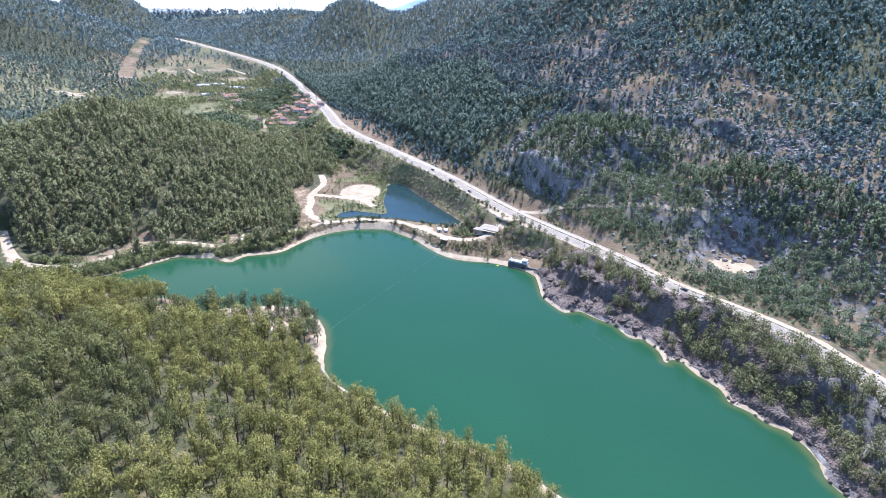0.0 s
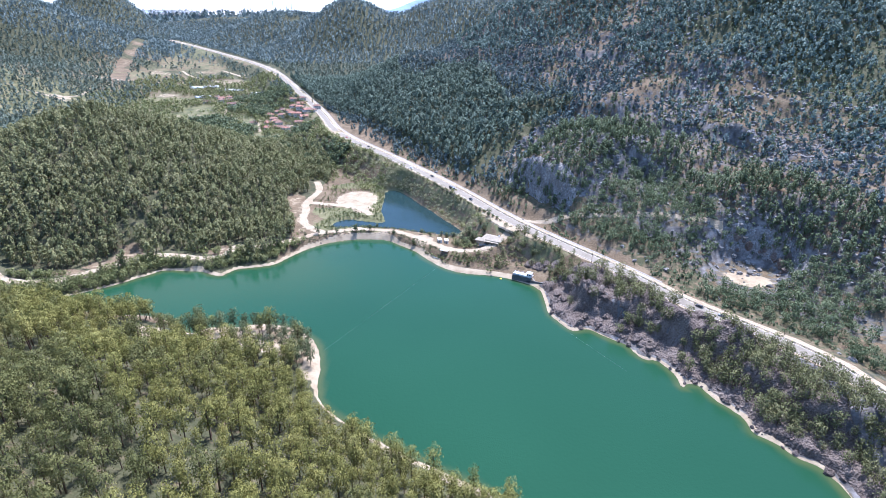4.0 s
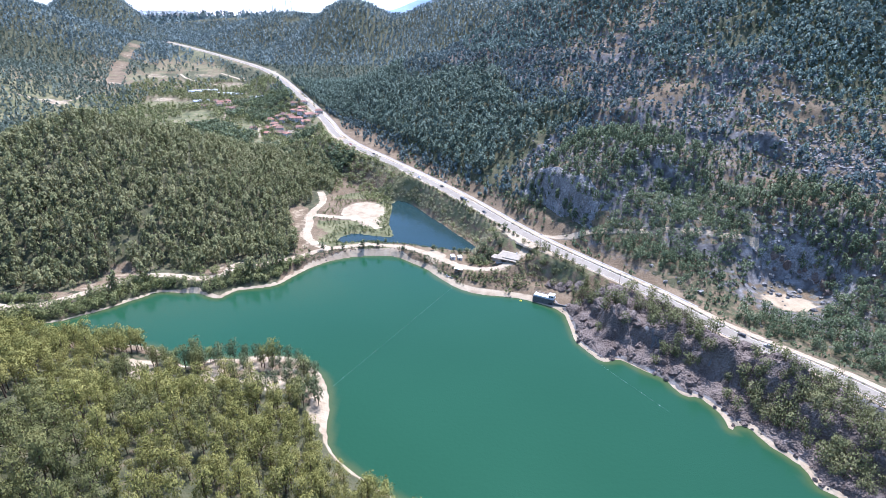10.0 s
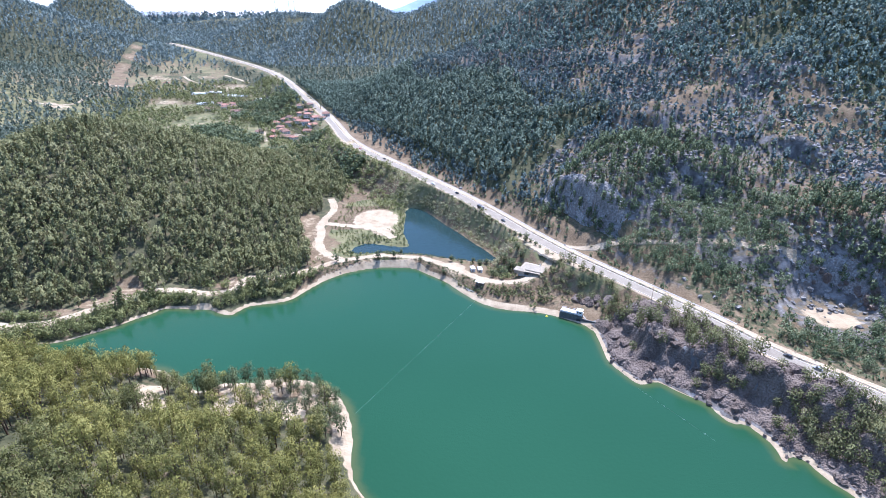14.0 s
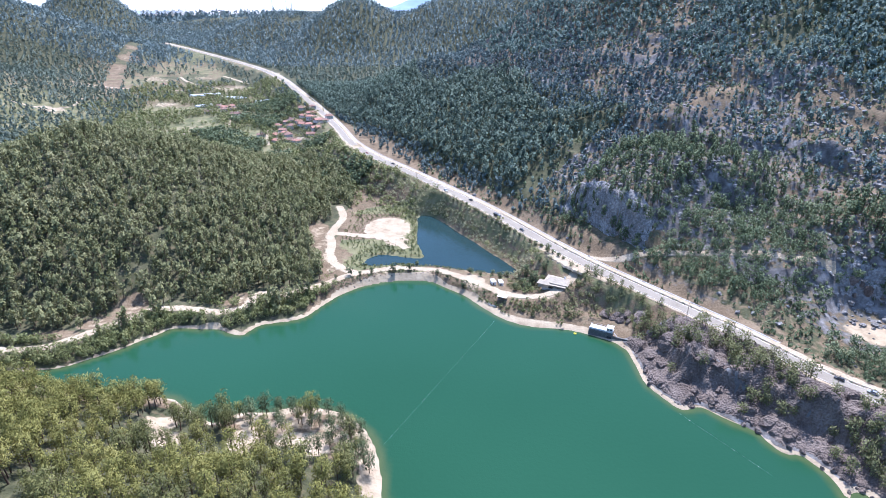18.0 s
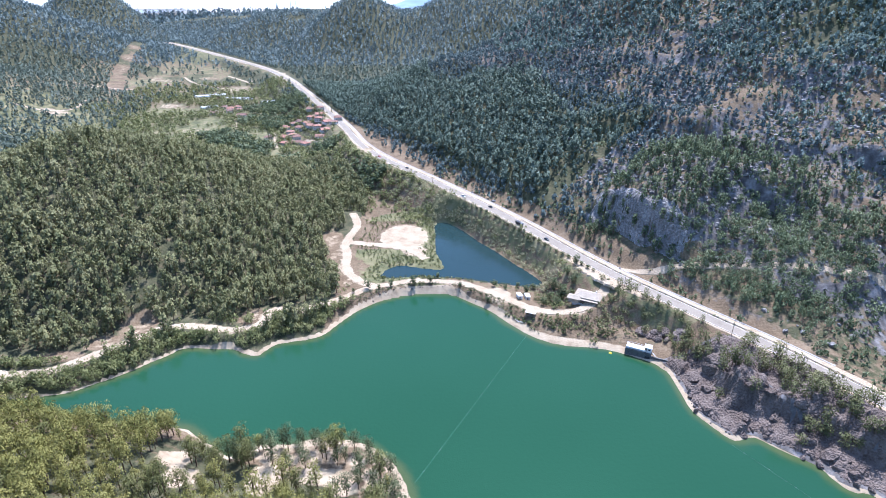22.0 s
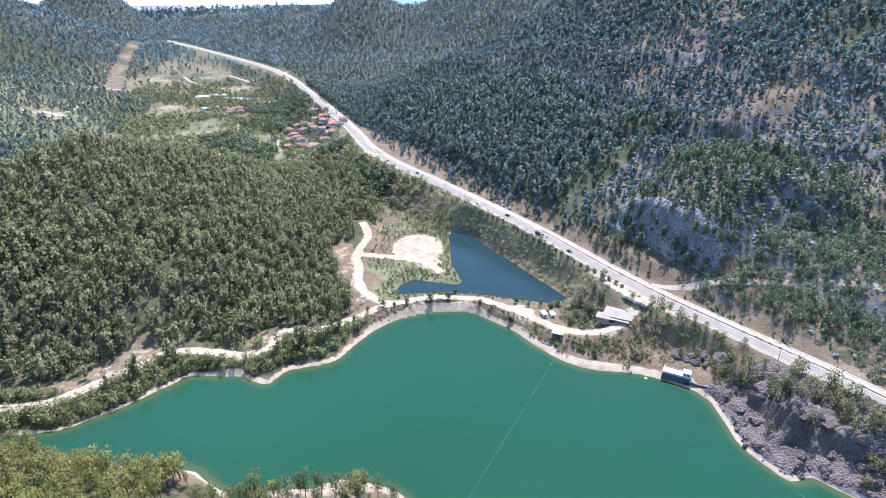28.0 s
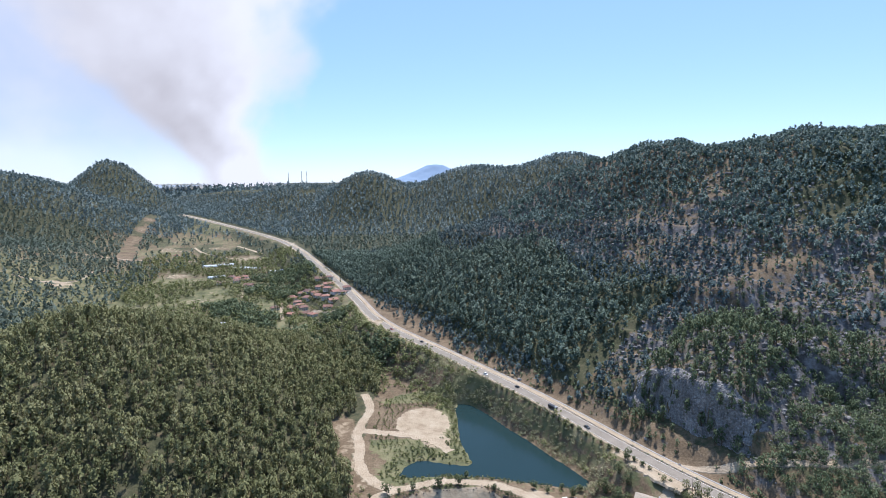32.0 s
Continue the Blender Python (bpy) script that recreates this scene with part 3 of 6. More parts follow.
def sheet(name, outline, z, mat, label):
    bm = bmesh.new()
    face = bm.faces.new([bm.verts.new((x, y, z)) for x, y in outline])
    bmesh.ops.triangulate(bm, faces=[face])
    bmesh.ops.recalc_face_normals(bm, faces=bm.faces)
    me = bpy.data.meshes.new(name)
    if sum(f.normal.z for f in bm.faces) < 0:
        bmesh.ops.reverse_faces(bm, faces=bm.faces)
    bm.to_mesh(me), bm.free()
    me.materials.append(mat)
    return tagged(new(name, me), label, "water", kind="structure")


def grown(poly, by):
    c = np.roll(poly, -1, 0) - np.roll(poly, 1, 0)
    nrm = np.stack([c[:, 1], -c[:, 0]], 1) / (np.hypot(c[:, 0], c[:, 1])[:, None] + 1e-9)
    area = (poly[:, 0] * np.roll(poly[:, 1], -1) - np.roll(poly[:, 0], -1) * poly[:, 1]).sum()
    return poly + nrm * by * (1 if area > 0 else -1)


lx, ly = np.arange(-312, 178, 3.0), np.arange(-80, 450, 3.0)
WX, WY = np.meshgrid(lx, ly, indexing="ij")
wet_d = np.where(inside(WX, WY, LAKE_S), 1, -1) * seg_distance(WX, WY, LAKE_S)[0]
cells = grid_faces(len(lx), len(ly))[:, ::-1]
cells = cells[wet_d.ravel()[cells].max(1) > -2.0]
used_v, cells = np.unique(cells, return_inverse=True)
lake = new("lake_water", mesh_from("lake_water", np.stack([WX, WY, 0 * WX], -1).reshape(-1, 3)[used_v], cells.reshape(-1, 4), [LAKE_WATER], shade=True))
bed = lake.data.attributes.new("bed", "FLOAT", "POINT")
bed.data.foreach_set("value", step(4.6, 0.3, wet_d + 4 * (fractal(WX, WY, 22, 97) - 0.47)).ravel()[used_v].astype(np.float32))
tagged(lake, "still turquoise-green reservoir water with faint ripples", "water", kind="structure")
sheet("pond_water", grown(POND_S[:-1], 2.0), 3.0, POND_WATER, "dark blue pond water behind the causeway")


def ribbon(name, line, half, lift, mat, label, category, offset=0.0, wobble=0.0, drape=False):
    """A road of some thickness along a polyline."""
    pts = smooth(np.asarray(line, float), 1)
    t = np.gradient(pts[:, :2], axis=0)
    t /= np.hypot(t[:, 0], t[:, 1])[:, None]
    nrm = np.stack([t[:, 1], -t[:, 0]], 1)
    rng = np.random.RandomState(len(pts))
    verts = []
    for side in (-1, -0.33, 0.33, 1):
        w = half * side + offset + wobble * (rng.rand(len(pts)) - 0.5) * abs(side)
        p = pts[:, :2] + nrm * np.reshape(w, (-1, 1)) if np.ndim(w) else pts[:, :2] + nrm * w
        z = ground_z(p[:, 0], p[:, 1]) + lift if drape else pts[:, 2] + lift
        verts.append(np.column_stack([p, z]))
    top = np.stack(verts, 1)
    low = np.stack([top[:, 0] - np.column_stack([nrm * 0.8, nrm[:, :1] * 0 + 1.2]), top[:, 3] - np.column_stack([nrm * -0.8, nrm[:, :1] * 0 + 1.2])], 1)
    allv = np.concatenate([low[:, :1], top, low[:, 1:]], 1)
    ob = new(name, mesh_from(name, allv.reshape(-1, 3), grid_faces(len(pts), 6), [mat]))
    return tagged(ob, label, category, kind="structure")


ribbon("road", ROAD_S, 4.3, 0.25, ASPHALT, "worn grey asphalt of the two-lane valley highway", "road", offset=-1.6)
ribbon("road_shoulder", ROAD_S, 2.5, 0.15, GRAVEL, "pale gravel lane on the hill side of the road", "road", offset=5.9, wobble=1.2)
ribbon("road_gutter", ROAD_S[28:], 0.45, 0.32, CONCRETE, "pale concrete gutter along the foot of the slope", "gutter", offset=8.6)
ribbon("road_shoulder", ROAD_S, 1.0, 0.12, GRAVEL, "pale gravel shoulder on the lake side", "road", offset=-6.6, wobble=1.2)
ribbon("lay_by", smooth(np.array([(65, 418, 19.35), (60, 424.5, 19.65), (55, 431, 19.9), (47.5, 444, 20.25)]), 2), 4.0, 0.10, GRAVEL, "broad pale gravel lay-by beside the highway", "lay-by", offset=-10.4, wobble=1.5)
ribbon("edge_line", ROAD_S, 0.10, 0.258, PAINT, "worn white edge line", "road marking", offset=2.3)
ribbon("edge_line", ROAD_S, 0.10, 0.258, PAINT, "worn white edge line", "road marking", offset=-5.5)
ribbon("dirt_road", DIRT_S, 3.0, 0.06, GRAVEL, "cream-coloured dirt road along the lake shore", "road", wobble=1.2)
ribbon("dirt_track", TRACK_S, 3.2, 0.07, GRAVEL, "cream-coloured dirt track past the sand circle", "road", wobble=1.6)
ribbon("dirt_spur", SPUR_S, 3.4, 0.08, GRAVEL, "cream-coloured dirt spur to the pond", "road", wobble=2.0)

ribbon("terrace_track", smooth(np.array([(60, 437, 0.0), (79.5, 427, 0), (100, 419, 0), (137, 403, 0), (166, 393, 0), (200, 384, 0)]), 2), 1.8, 0.3, GRAVEL, "narrow pale terrace track along the foot of the mountain", "track", wobble=0.8, drape=True)
for line in ([(-372, 980), (-363, 938), (-351, 903)], [(-287, 876), (-280, 852), (-266, 804)], [(-235, 834), (-219, 819), (-196, 795)], [(-567, 1250), (-534, 1202), (-490, 1170), (-443, 1145)], [(-484, 1262), (-446, 1224), (-409, 1185)], [(-411, 884), (-399, 867), (-400, 853), (-440, 844)], [(-800, 1160), (-712, 1128), (-655, 1130), (-560, 1135), (-500, 1130)], [(-690, 930), (-634, 923), (-610, 955), (-628, 1013)], [(-240, 912), (-215, 885), (-200, 862), (-186, 850)], [(-420, 1000), (-395, 985), (-372, 978)]):
    base = np.array([(x, y, 0.0) for x, y in line])
    ribbon("farm_track", smooth(base, 2), 2.4, 0.15, GRAVEL, "pale earth track between fields and houses", "track", wobble=0.8, drape=True)

# ---------------------------------------------------------------- trees


def clump_tree(seed, tall, wide, leaves, leaf, trunk=True, bare=0.35, clumps=9, flat=0.75, cone=0.0, slim=1.0, spray=0.0):
    """Vertices, triangles and material slots of one tree: a tapered trunk, limbs, and a crown of leaf clusters with gaps."""
    rng = np.random.RandomState(seed)
    verts, tris, slots, norms = [], [], [], []

    def add(v, f, s, n):
        base = sum(len(x) for x in verts)
        verts.append(np.asarray(v, float)), tris.append(np.asarray(f) + base), slots.append(np.full(len(f), s)), norms.append(np.asarray(n, float))

    def stick(a, b, ra, rb):
        a, b = np.asarray(a, float), np.asarray(b, float)
        u = np.cross(b - a, (0.3, 0.9, 0.2))
        u /= np.linalg.norm(u)
        w = np.cross(b - a, u)
        w /= np.linalg.norm(w)
        ring = [u * math.cos(q) + w * math.sin(q) for q in (0, 2.094, 4.189)]
        add([a + r * ra for r in ring] + [b + r * rb for r in ring], [(0, 1, 4), (0, 4, 3), (1, 2, 5), (1, 5, 4), (2, 0, 3), (2, 3, 5)], 0, ring + ring)

    lean = rng.uniform(-0.05, 0.05, 2) * tall
    if trunk:
        stick((0, 0, -0.6), (*lean * 0.5, tall * 0.55), 0.022 * tall, 0.014 * tall)
        stick((*lean * 0.5, tall * 0.55), (*lean, tall * 0.92), 0.014 * tall, 0.004 * tall)
    centres = []
    for c in range(clumps):
        up = bare + (1 - bare) * ((c + 0.5) / clumps) ** 0.9
        shell = (1 - cone * (up - bare) / (1 - bare)) * math.sin(math.pi * min(1, 0.22 + 0.72 * (1 - (up - bare) / (1 - bare)) ** 0.8)) ** 0.7
        q = c * 2.4 + rng.uniform(-0.5, 0.5)
        r = wide * 0.5 * shell * rng.uniform(0.35, 0.85)
        centres.append((lean[0] * up + r * math.cos(q), lean[1] * up + r * math.sin(q), tall * up * 0.95, wide * rng.uniform(0.20, 0.32)))
    if trunk and leaves > 60:
        for x, y, z, r in centres[1:5]:
            stick((*lean * z / tall * 0.8, z * 0.86), (x, y, z), 0.008 * tall, 0.003 * tall)
    per = max(3, leaves // clumps)
    for x, y, z, r in centres:
        n = rng.normal(size=(per, 3))
        n /= np.linalg.norm(n, axis=1)[:, None]
        n[:, 2] = np.where(n[:, 2] < -0.35, -n[:, 2], n[:, 2])
        p = np.array((x, y, z)) + n * r * rng.uniform(0.55, 1.1, (per, 1)) * (1, 1, flat)
        d = n + rng.normal(scale=0.55, size=(per, 3)) + (0, 0, 0.8)
        d /= np.linalg.norm(d, axis=1)[:, None]
        u = np.cross(d, rng.normal(size=(per, 3)))
        u /= np.linalg.norm(u, axis=1)[:, None] + 1e-9
        w = np.cross(d, u)
        k = leaf * rng.uniform(0.6, 1.25, (per, 1))
        # soft tufts: light falls on a cluster as on a rounded body
        out = n * 0.75 + (p - np.array((lean[0] * 0.6, lean[1] * 0.6, tall * (bare + 0.3)))) / wide * 0.55 + rng.normal(scale=0.22, size=(per, 3)) + (0, 0, 0.15)
        out = np.repeat(out / np.linalg.norm(out, axis=1)[:, None], 3, axis=0)
        if spray:
            d = n + rng.normal(scale=0.3, size=(per, 3)) + (0, 0, 0.35)
            d /= np.linalg.norm(d, axis=1)[:, None]
            a = n * spray * 0.5 + rng.normal(scale=0.35, size=(per, 3)) + (0, 0, 1.0)
            a -= d * (a * d).sum(1)[:, None] * 0.8
            a /= np.linalg.norm(a, axis=1)[:, None] + 1e-9
            w = np.cross(d, a)
            quad = np.stack([p + a * k * 1.15, p - a * k * 0.6 + w * k * slim, p - a * k * 0.6 - w * k * slim], 1)
            add(quad.reshape(-1, 3), np.arange(3 * per).reshape(-1, 3), 1, out)
            continue
        quad = np.stack([p + u * k, p - u * k * 0.55 + w * k * 0.85 * slim - d * k * 0.25, p - u * k * 0.5 - w * k * 0.9 * slim - d * k * 0.25], 1)
        add(quad.reshape(-1, 3), np.arange(3 * per).reshape(-1, 3), 1, out)
    return np.vstack(verts), np.vstack(tris), np.concatenate(slots), np.vstack(norms)


def forest(name, places, kinds, mats, label, category, low=0.75, high=1.25, seed=1):
    """Many trees as one mesh of kind stuff. places: x, y rows."""
    rng = np.random.RandomState(seed)
    n = len(places)
    z = ground_z(places[:, 0], places[:, 1])
    pick, turn, size = rng.randint(len(kinds), size=n), rng.uniform(0, 6.283, n), rng.uniform(low, high, n)
    girth = size * rng.uniform(0.85, 1.2, n)
    out_v, out_f, out_s, out_n, base = [], [], [], [], 0
    for k, (v, f, s, *nrm) in enumerate(kinds):
        idx = np.nonzero(pick == k)[0]
        if not len(idx):
            continue
        c, q = np.cos(turn[idx])[:, None], np.sin(turn[idx])[:, None]
        g = girth[idx][:, None]
        x = (v[:, 0] * c - v[:, 1] * q) * g + places[idx, 0:1]
        y = (v[:, 0] * q + v[:, 1] * c) * g + places[idx, 1:2]
        zz = v[:, 2][None] * size[idx][:, None] + z[idx][:, None]
        out_v.append(np.stack([x, y, zz], -1).reshape(-1, 3))
        out_f.append((f[None] + (np.arange(len(idx)) * len(v))[:, None, None]).reshape(-1, 3) + base)
        out_s.append(np.tile(s, len(idx)))
        if nrm:
            a = nrm[0]
            out_n.append(np.stack([a[:, 0] * c - a[:, 1] * q, a[:, 0] * q + a[:, 1] * c, a[:, 2] + 0 * c], -1).reshape(-1, 3))
        base += len(idx) * len(v)
    ob = new(name, mesh_from(name, np.vstack(out_v), np.vstack(out_f), mats, np.concatenate(out_s), normals=np.vstack(out_n) if out_n else None))
    return tagged(ob, label, category, kind="stuff")


def scatter(x0, x1, y0, y1, pitch, keep, seed):
    """Jittered places in a rectangle, thinned by keep(x, y) in 0..1."""
    rng = np.random.RandomState(seed)
    gx_, gy_ = np.meshgrid(np.arange(x0, x1, pitch), np.arange(y0, y1, pitch), indexing="ij")
    x = (gx_ + rng.uniform(-0.48, 0.48, gx_.shape) * pitch).ravel()
    y = (gy_ + rng.uniform(-0.48, 0.48, gx_.shape) * pitch).ravel()
    ok = rng.rand(len(x)) < keep(x, y)
    return np.stack([x[ok], y[ok]], 1)


def off_roads(x, y, road=13, dirt=6):
    ok = (seg_distance(x, y, ROAD)[0] > road) & (seg_distance(x, y, DIRT)[0] > dirt) & (seg_distance(x, y, TRACK)[0] > dirt + 3) & (seg_distance(x, y, SPUR)[0] > dirt)
    ok &= ~inside(x, y, LAKE_S) & ~inside(x, y, POND_S)
    return ok


def in_view(x, y, half=47.0, cx=-40, cy=-30):
    return np.abs(np.degrees(np.arctan2(x - cx, y - cy))) < half


NEAR_PINES = [clump_tree(100 + i, 9.5 + 0.8 * i, 5.6 + 0.4 * (i % 3), 520, 0.36, clumps=17, bare=0.34, cone=0.35, flat=0.8, slim=0.55, spray=0.8) for i in range(7)]
MID_PINES = [clump_tree(200 + i, 9.5 + i, 5.2, 104, 0.78, clumps=11, bare=0.2, cone=0.55, flat=0.85, slim=0.7, spray=0.7) for i in range(5)]
STAND_PINES = [clump_tree(230 + i, 9.5 + i, 5.2, 50, 1.1, trunk=False, clumps=7, bare=0.2, cone=0.5, slim=0.8, spray=0.7) for i in range(5)]
FAR_PINES = [clump_tree(300 + i, 6.5 + i % 3, 4.8, 32, 1.2, trunk=False, clumps=6, bare=0.14, cone=0.4, slim=0.8, spray=0.6) for i in range(5)]
TINY_PINES = [clump_tree(400 + i, 8.5 + 1.2 * i, 6.4, 12, 2.3, trunk=False, clumps=4, bare=0.14, cone=0.4, slim=0.85, spray=0.5) for i in range(4)]
CRAG_PINES = [clump_tree(250 + i, 8 + i % 3, 6.6, 250, 0.48, clumps=16, bare=0.18, cone=0.3, slim=0.7, spray=0.8) for i in range(5)]
SHRUBS = [clump_tree(500 + i, 2.6, 3.4, 50, 0.46, trunk=False, clumps=6, bare=0.15, slim=0.65, spray=0.8) for i in range(4)]


def near_keep(x, y):
    d = np.where(inside(x, y, LAKE_S), -1, 1) * seg_distance(x, y, LAKE_S)[0]
    sandy = cape_sand(x, y)
    clear = fractal(x, y, 45, 61)
    k = (d > 5) & (x < 75) & (y > np.maximum(92, 92 - 1.15 * (x + 112))) & (y > 92 + 0.5 * x) & in_view(x, y, 52, -20, -45) & (y + 0.10 * (x + 100) < 318) & off_roads(x, y)
    tip = (x > -150) & (y > 288 - 0.4 * (x + 150))
    return k * np.where(tip, 0.12, 1) * np.clip(1.0 - 1.6 * sandy, 0, 1) * np.clip(4.0 * (0.8 - clear), 0.62, 1)


def west_keep(x, y):
    d = seg_distance(x, y, LAKE_S)[0]
    k = off_roads(x, y, 14, 7.5) & (x < -122) & (y + 0.10 * (x + 100) > 345) & (((x + 345) / 216) ** 2 + ((y - 552) / np.where(y < 552, 182, 230)) ** 2 < np.interp(y, [520, 560], [1.9, 1.1])) & (x < -124) & (d > 9) & (y < 700 + 0.4 * (x + 300))
    return k * np.clip(4 * (0.80 - fractal(x, y, 60, 63)), 0.6, 1) * (earth_cut(x, y) < 0.4)


def east_keep(x, y):
    s, d = mountain_axes(x, y)
    k = (d > 15) & off_roads(x, y, 12)
    lush = np.clip(3.8 * (fractal(x, y, 70, 65) - 0.2), 0.4, 1.15)
    lower = np.interp(d, [15, 45, 130, 200, 330, 420], [0.22, 0.55, 0.95, 0.8, 1.25, 1.8])
    rd = seg_distance(x, y, ROAD)[0]
    lower = np.where((s < 240) & (d < 170), np.where(fractal(x, y, 34, 64) > 0.42, 2.6, 0.45) * step(14, 34, rd), lower)
    lower = np.where((s > 390) & (d < 210) & (d > 34), 1.7, lower)
    north = step(330, 520, s)
    pit = np.hypot((x - 204) / 25, (y - 350) / 27) > 1 + 0.35 * (fractal(x, y, 18, 66) - 0.47)
    bare = np.zeros_like(x)
    for cx, cy, r in ((202, 572, 22), (274, 539, 20), (284, 511, 17), (248, 499, 16), (119, 661, 16)):
        bare = np.maximum(bare, np.exp(-((np.hypot(x - cx, y - cy) / r) ** 4)))
    return k * np.clip(lush * lower * (0.75 + 0.6 * north), 0, 1) * (1 - 0.85 * bare) * pit * in_view(x, y) * (d < 470)


def far_keep(x, y):
    k = (seg_distance(x, y, ROAD)[0] > np.where(west_of_road(x, y) > 0, 30, 15)) & in_view(x, y, 44) & ((np.hypot(x + 40, y) > 800) | (x < -460))
    s, d = mountain_axes(x, y)
    hill = step(6, 26, ground_z(x, y) - np.interp(y, [560, 830, 1050, 1464, 2000, 3600], [4, 16, 34, 74, 95, 110]))
    village = (np.hypot((x + 330) / 190, (y - 940) / 240) < 1)
    k &= seg_distance(x, y, CUT)[0] > 14
    k &= np.hypot((x + 447) / 24, (y - 1758) / 16) > 1
    for cx, cy, rx_, ry_, q in FIELDS:
        k &= np.hypot((x - cx) / rx_, (y - cy) / ry_) > 1.0
    return k * np.where(village, 0.0, np.clip(np.where((x < np.interp(y, [850, 946, 1100, 1200], [-430, -420, -607, -660])) | (d > 0) | (y > 1480), 0.85, 0.22) + hill, 0, 1)) * ~((d > 26) & (y < 1120) & (x > -320))


def split_tree(parts):
    """Trunk and crown of a tree as two meshes."""
    v, f, s, nrm = parts
    out = []
    for slot in (0, 1):
        g = f[s == slot]
        used, back = np.unique(g, return_inverse=True)
        out.append((v[used], back.reshape(-1, 3), nrm[used]))
    return out


def tree_kind(name, parts, bark, leaf, label, category, group=""):
    """One tree as a thing with trunk and crown, to be copied."""
    trunk, crown = split_tree(parts)
    root = new(name)
    root.empty_display_size = 0.5
    for part_name, (v, f, nrm), m in (("trunk", trunk, bark), ("crown", crown, leaf)):
        if len(v):
            new(part_name, mesh_from(part_name, v, f, [m], normals=nrm)).parent = root
    return tagged(root, label, category, group)


def plant(kinds, places, low, high, seed):
    """Copies of tree things, stood on the ground."""
    rng = np.random.RandomState(seed)
    for i, (x, y) in enumerate(places):
        k = kinds[i % len(kinds)]
        s = rng.uniform(low, high)
        m = Matrix.LocRotScale((x, y, float(ground_z(x, y)) - 0.1), Euler((0, 0, rng.uniform(0, 6.28))), (s * rng.uniform(0.9, 1.15), s, s))
        made = k if i < len(kinds) else copy_thing(k, m)
        made.matrix_basis = m


NEAR_PLACES = scatter(-330, 75, 20, 330, 5.15, near_keep, 11)
PICKED = (NEAR_PLACES[:, 0] > -92) & (NEAR_PLACES[:, 1] > 158) & (NEAR_PLACES[:, 1] < 236)


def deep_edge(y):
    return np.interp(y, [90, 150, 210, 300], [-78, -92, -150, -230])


PINE_KINDS = [tree_kind("pine_tree", p, BARK, PINE, "bushy yellow-green pine with a bare lower trunk", "tree", "pines of the near slope") for p in NEAR_PINES]
plant(PINE_KINDS, NEAR_PLACES[PICKED], 0.65, 1.38, 21)
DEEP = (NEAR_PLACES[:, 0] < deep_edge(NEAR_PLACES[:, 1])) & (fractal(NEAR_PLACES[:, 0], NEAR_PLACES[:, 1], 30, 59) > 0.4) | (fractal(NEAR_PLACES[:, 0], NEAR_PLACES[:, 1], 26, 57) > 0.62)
forest("near_pine_forest", NEAR_PLACES[~PICKED & ~DEEP], NEAR_PINES, [BARK, PINE], "dense yellow-green pine forest on the near slope", "forest", 0.6, 1.42, seed=2)
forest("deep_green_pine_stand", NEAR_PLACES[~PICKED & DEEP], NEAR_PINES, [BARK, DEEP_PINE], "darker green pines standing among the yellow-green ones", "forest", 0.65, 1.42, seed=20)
forest("hill_back_forest", scatter(-330, 75, 10, 300, 6.6, lambda x, y: (seg_distance(x, y, LAKE_S)[0] > 5) * ~inside(x, y, LAKE_S) * ((y <= np.maximum(92, 92 - 1.15 * (x + 112))) | (y <= 92 + 0.5 * x)), 10), STAND_PINES, [BARK, PINE], "pine forest on the back of the near slope", "forest", 0.8, 1.4, seed=16)
forest("west_pine_forest", scatter(-470, -110, 330, 760, 4.9, west_keep, 12), MID_PINES, [BARK, WEST_LEAF], "dense green pine forest on the rounded hill", "forest", 0.62, 1.35, seed=3)
SLOPE = scatter(-320, 700, 190, 1120, 4.6, east_keep, 13)
sl, el = mountain_axes(SLOPE[:, 0], SLOPE[:, 1])
STAND = (sl > 370) & (el > 40) & (el < 150 + 22 * np.sin(sl / 40))
LOWER = (sl < 330) & (el < 165)
forest("mountain_pine_stand", SLOPE[STAND], STAND_PINES, [BARK, STAND_LEAF], "dense stand of green pines low on the mountainside", "forest", 0.6, 1.2, seed=15)
FOOT = LOWER & (sl < 255) & (el < 118)
FOOT_BUSHES = [clump_tree(270 + i, 5.0 + 0.8 * i, 6.0, 150, 0.55, trunk=False, clumps=12, bare=0.08, cone=0.3, slim=0.65, spray=0.8) for i in range(4)]
forest("foot_thicket", SLOPE[FOOT], FOOT_BUSHES, [BARK, FOOT_LEAF], "bushy green trees and thicket at the foot of the mountain", "forest", 0.45, 1.3, seed=19)
forest("lower_mountain_forest", SLOPE[LOWER & ~FOOT], MID_PINES, [BARK, FOOT_LEAF], "green pines along the foot of the mountain", "forest", 0.55, 1.1, seed=14)
UPPER = el > 215 + 30 * np.sin(sl / 55)
forest("upper_mountain_forest", SLOPE[UPPER & ~STAND], FAR_PINES, [BARK, HAZED_UPPER_LEAF], "dense evergreen woods on the mountain's upper slopes", "forest", 0.6, 1.2, seed=18)
forest("east_mountain_forest", SLOPE[~LOWER & ~STAND & ~UPPER], FAR_PINES, [BARK, HAZED_MOUNT_LEAF], "dark scrubby pines scattered over the rocky mountainside", "forest", 0.5, 1.15, seed=4)
FAR_PLACES = scatter(-2000, 1400, 560, 2300, 8.1, far_keep, 14)
NEARER = FAR_PLACES[:, 1] < 1330
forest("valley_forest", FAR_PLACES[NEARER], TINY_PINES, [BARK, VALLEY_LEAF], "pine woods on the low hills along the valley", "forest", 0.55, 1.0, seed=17)
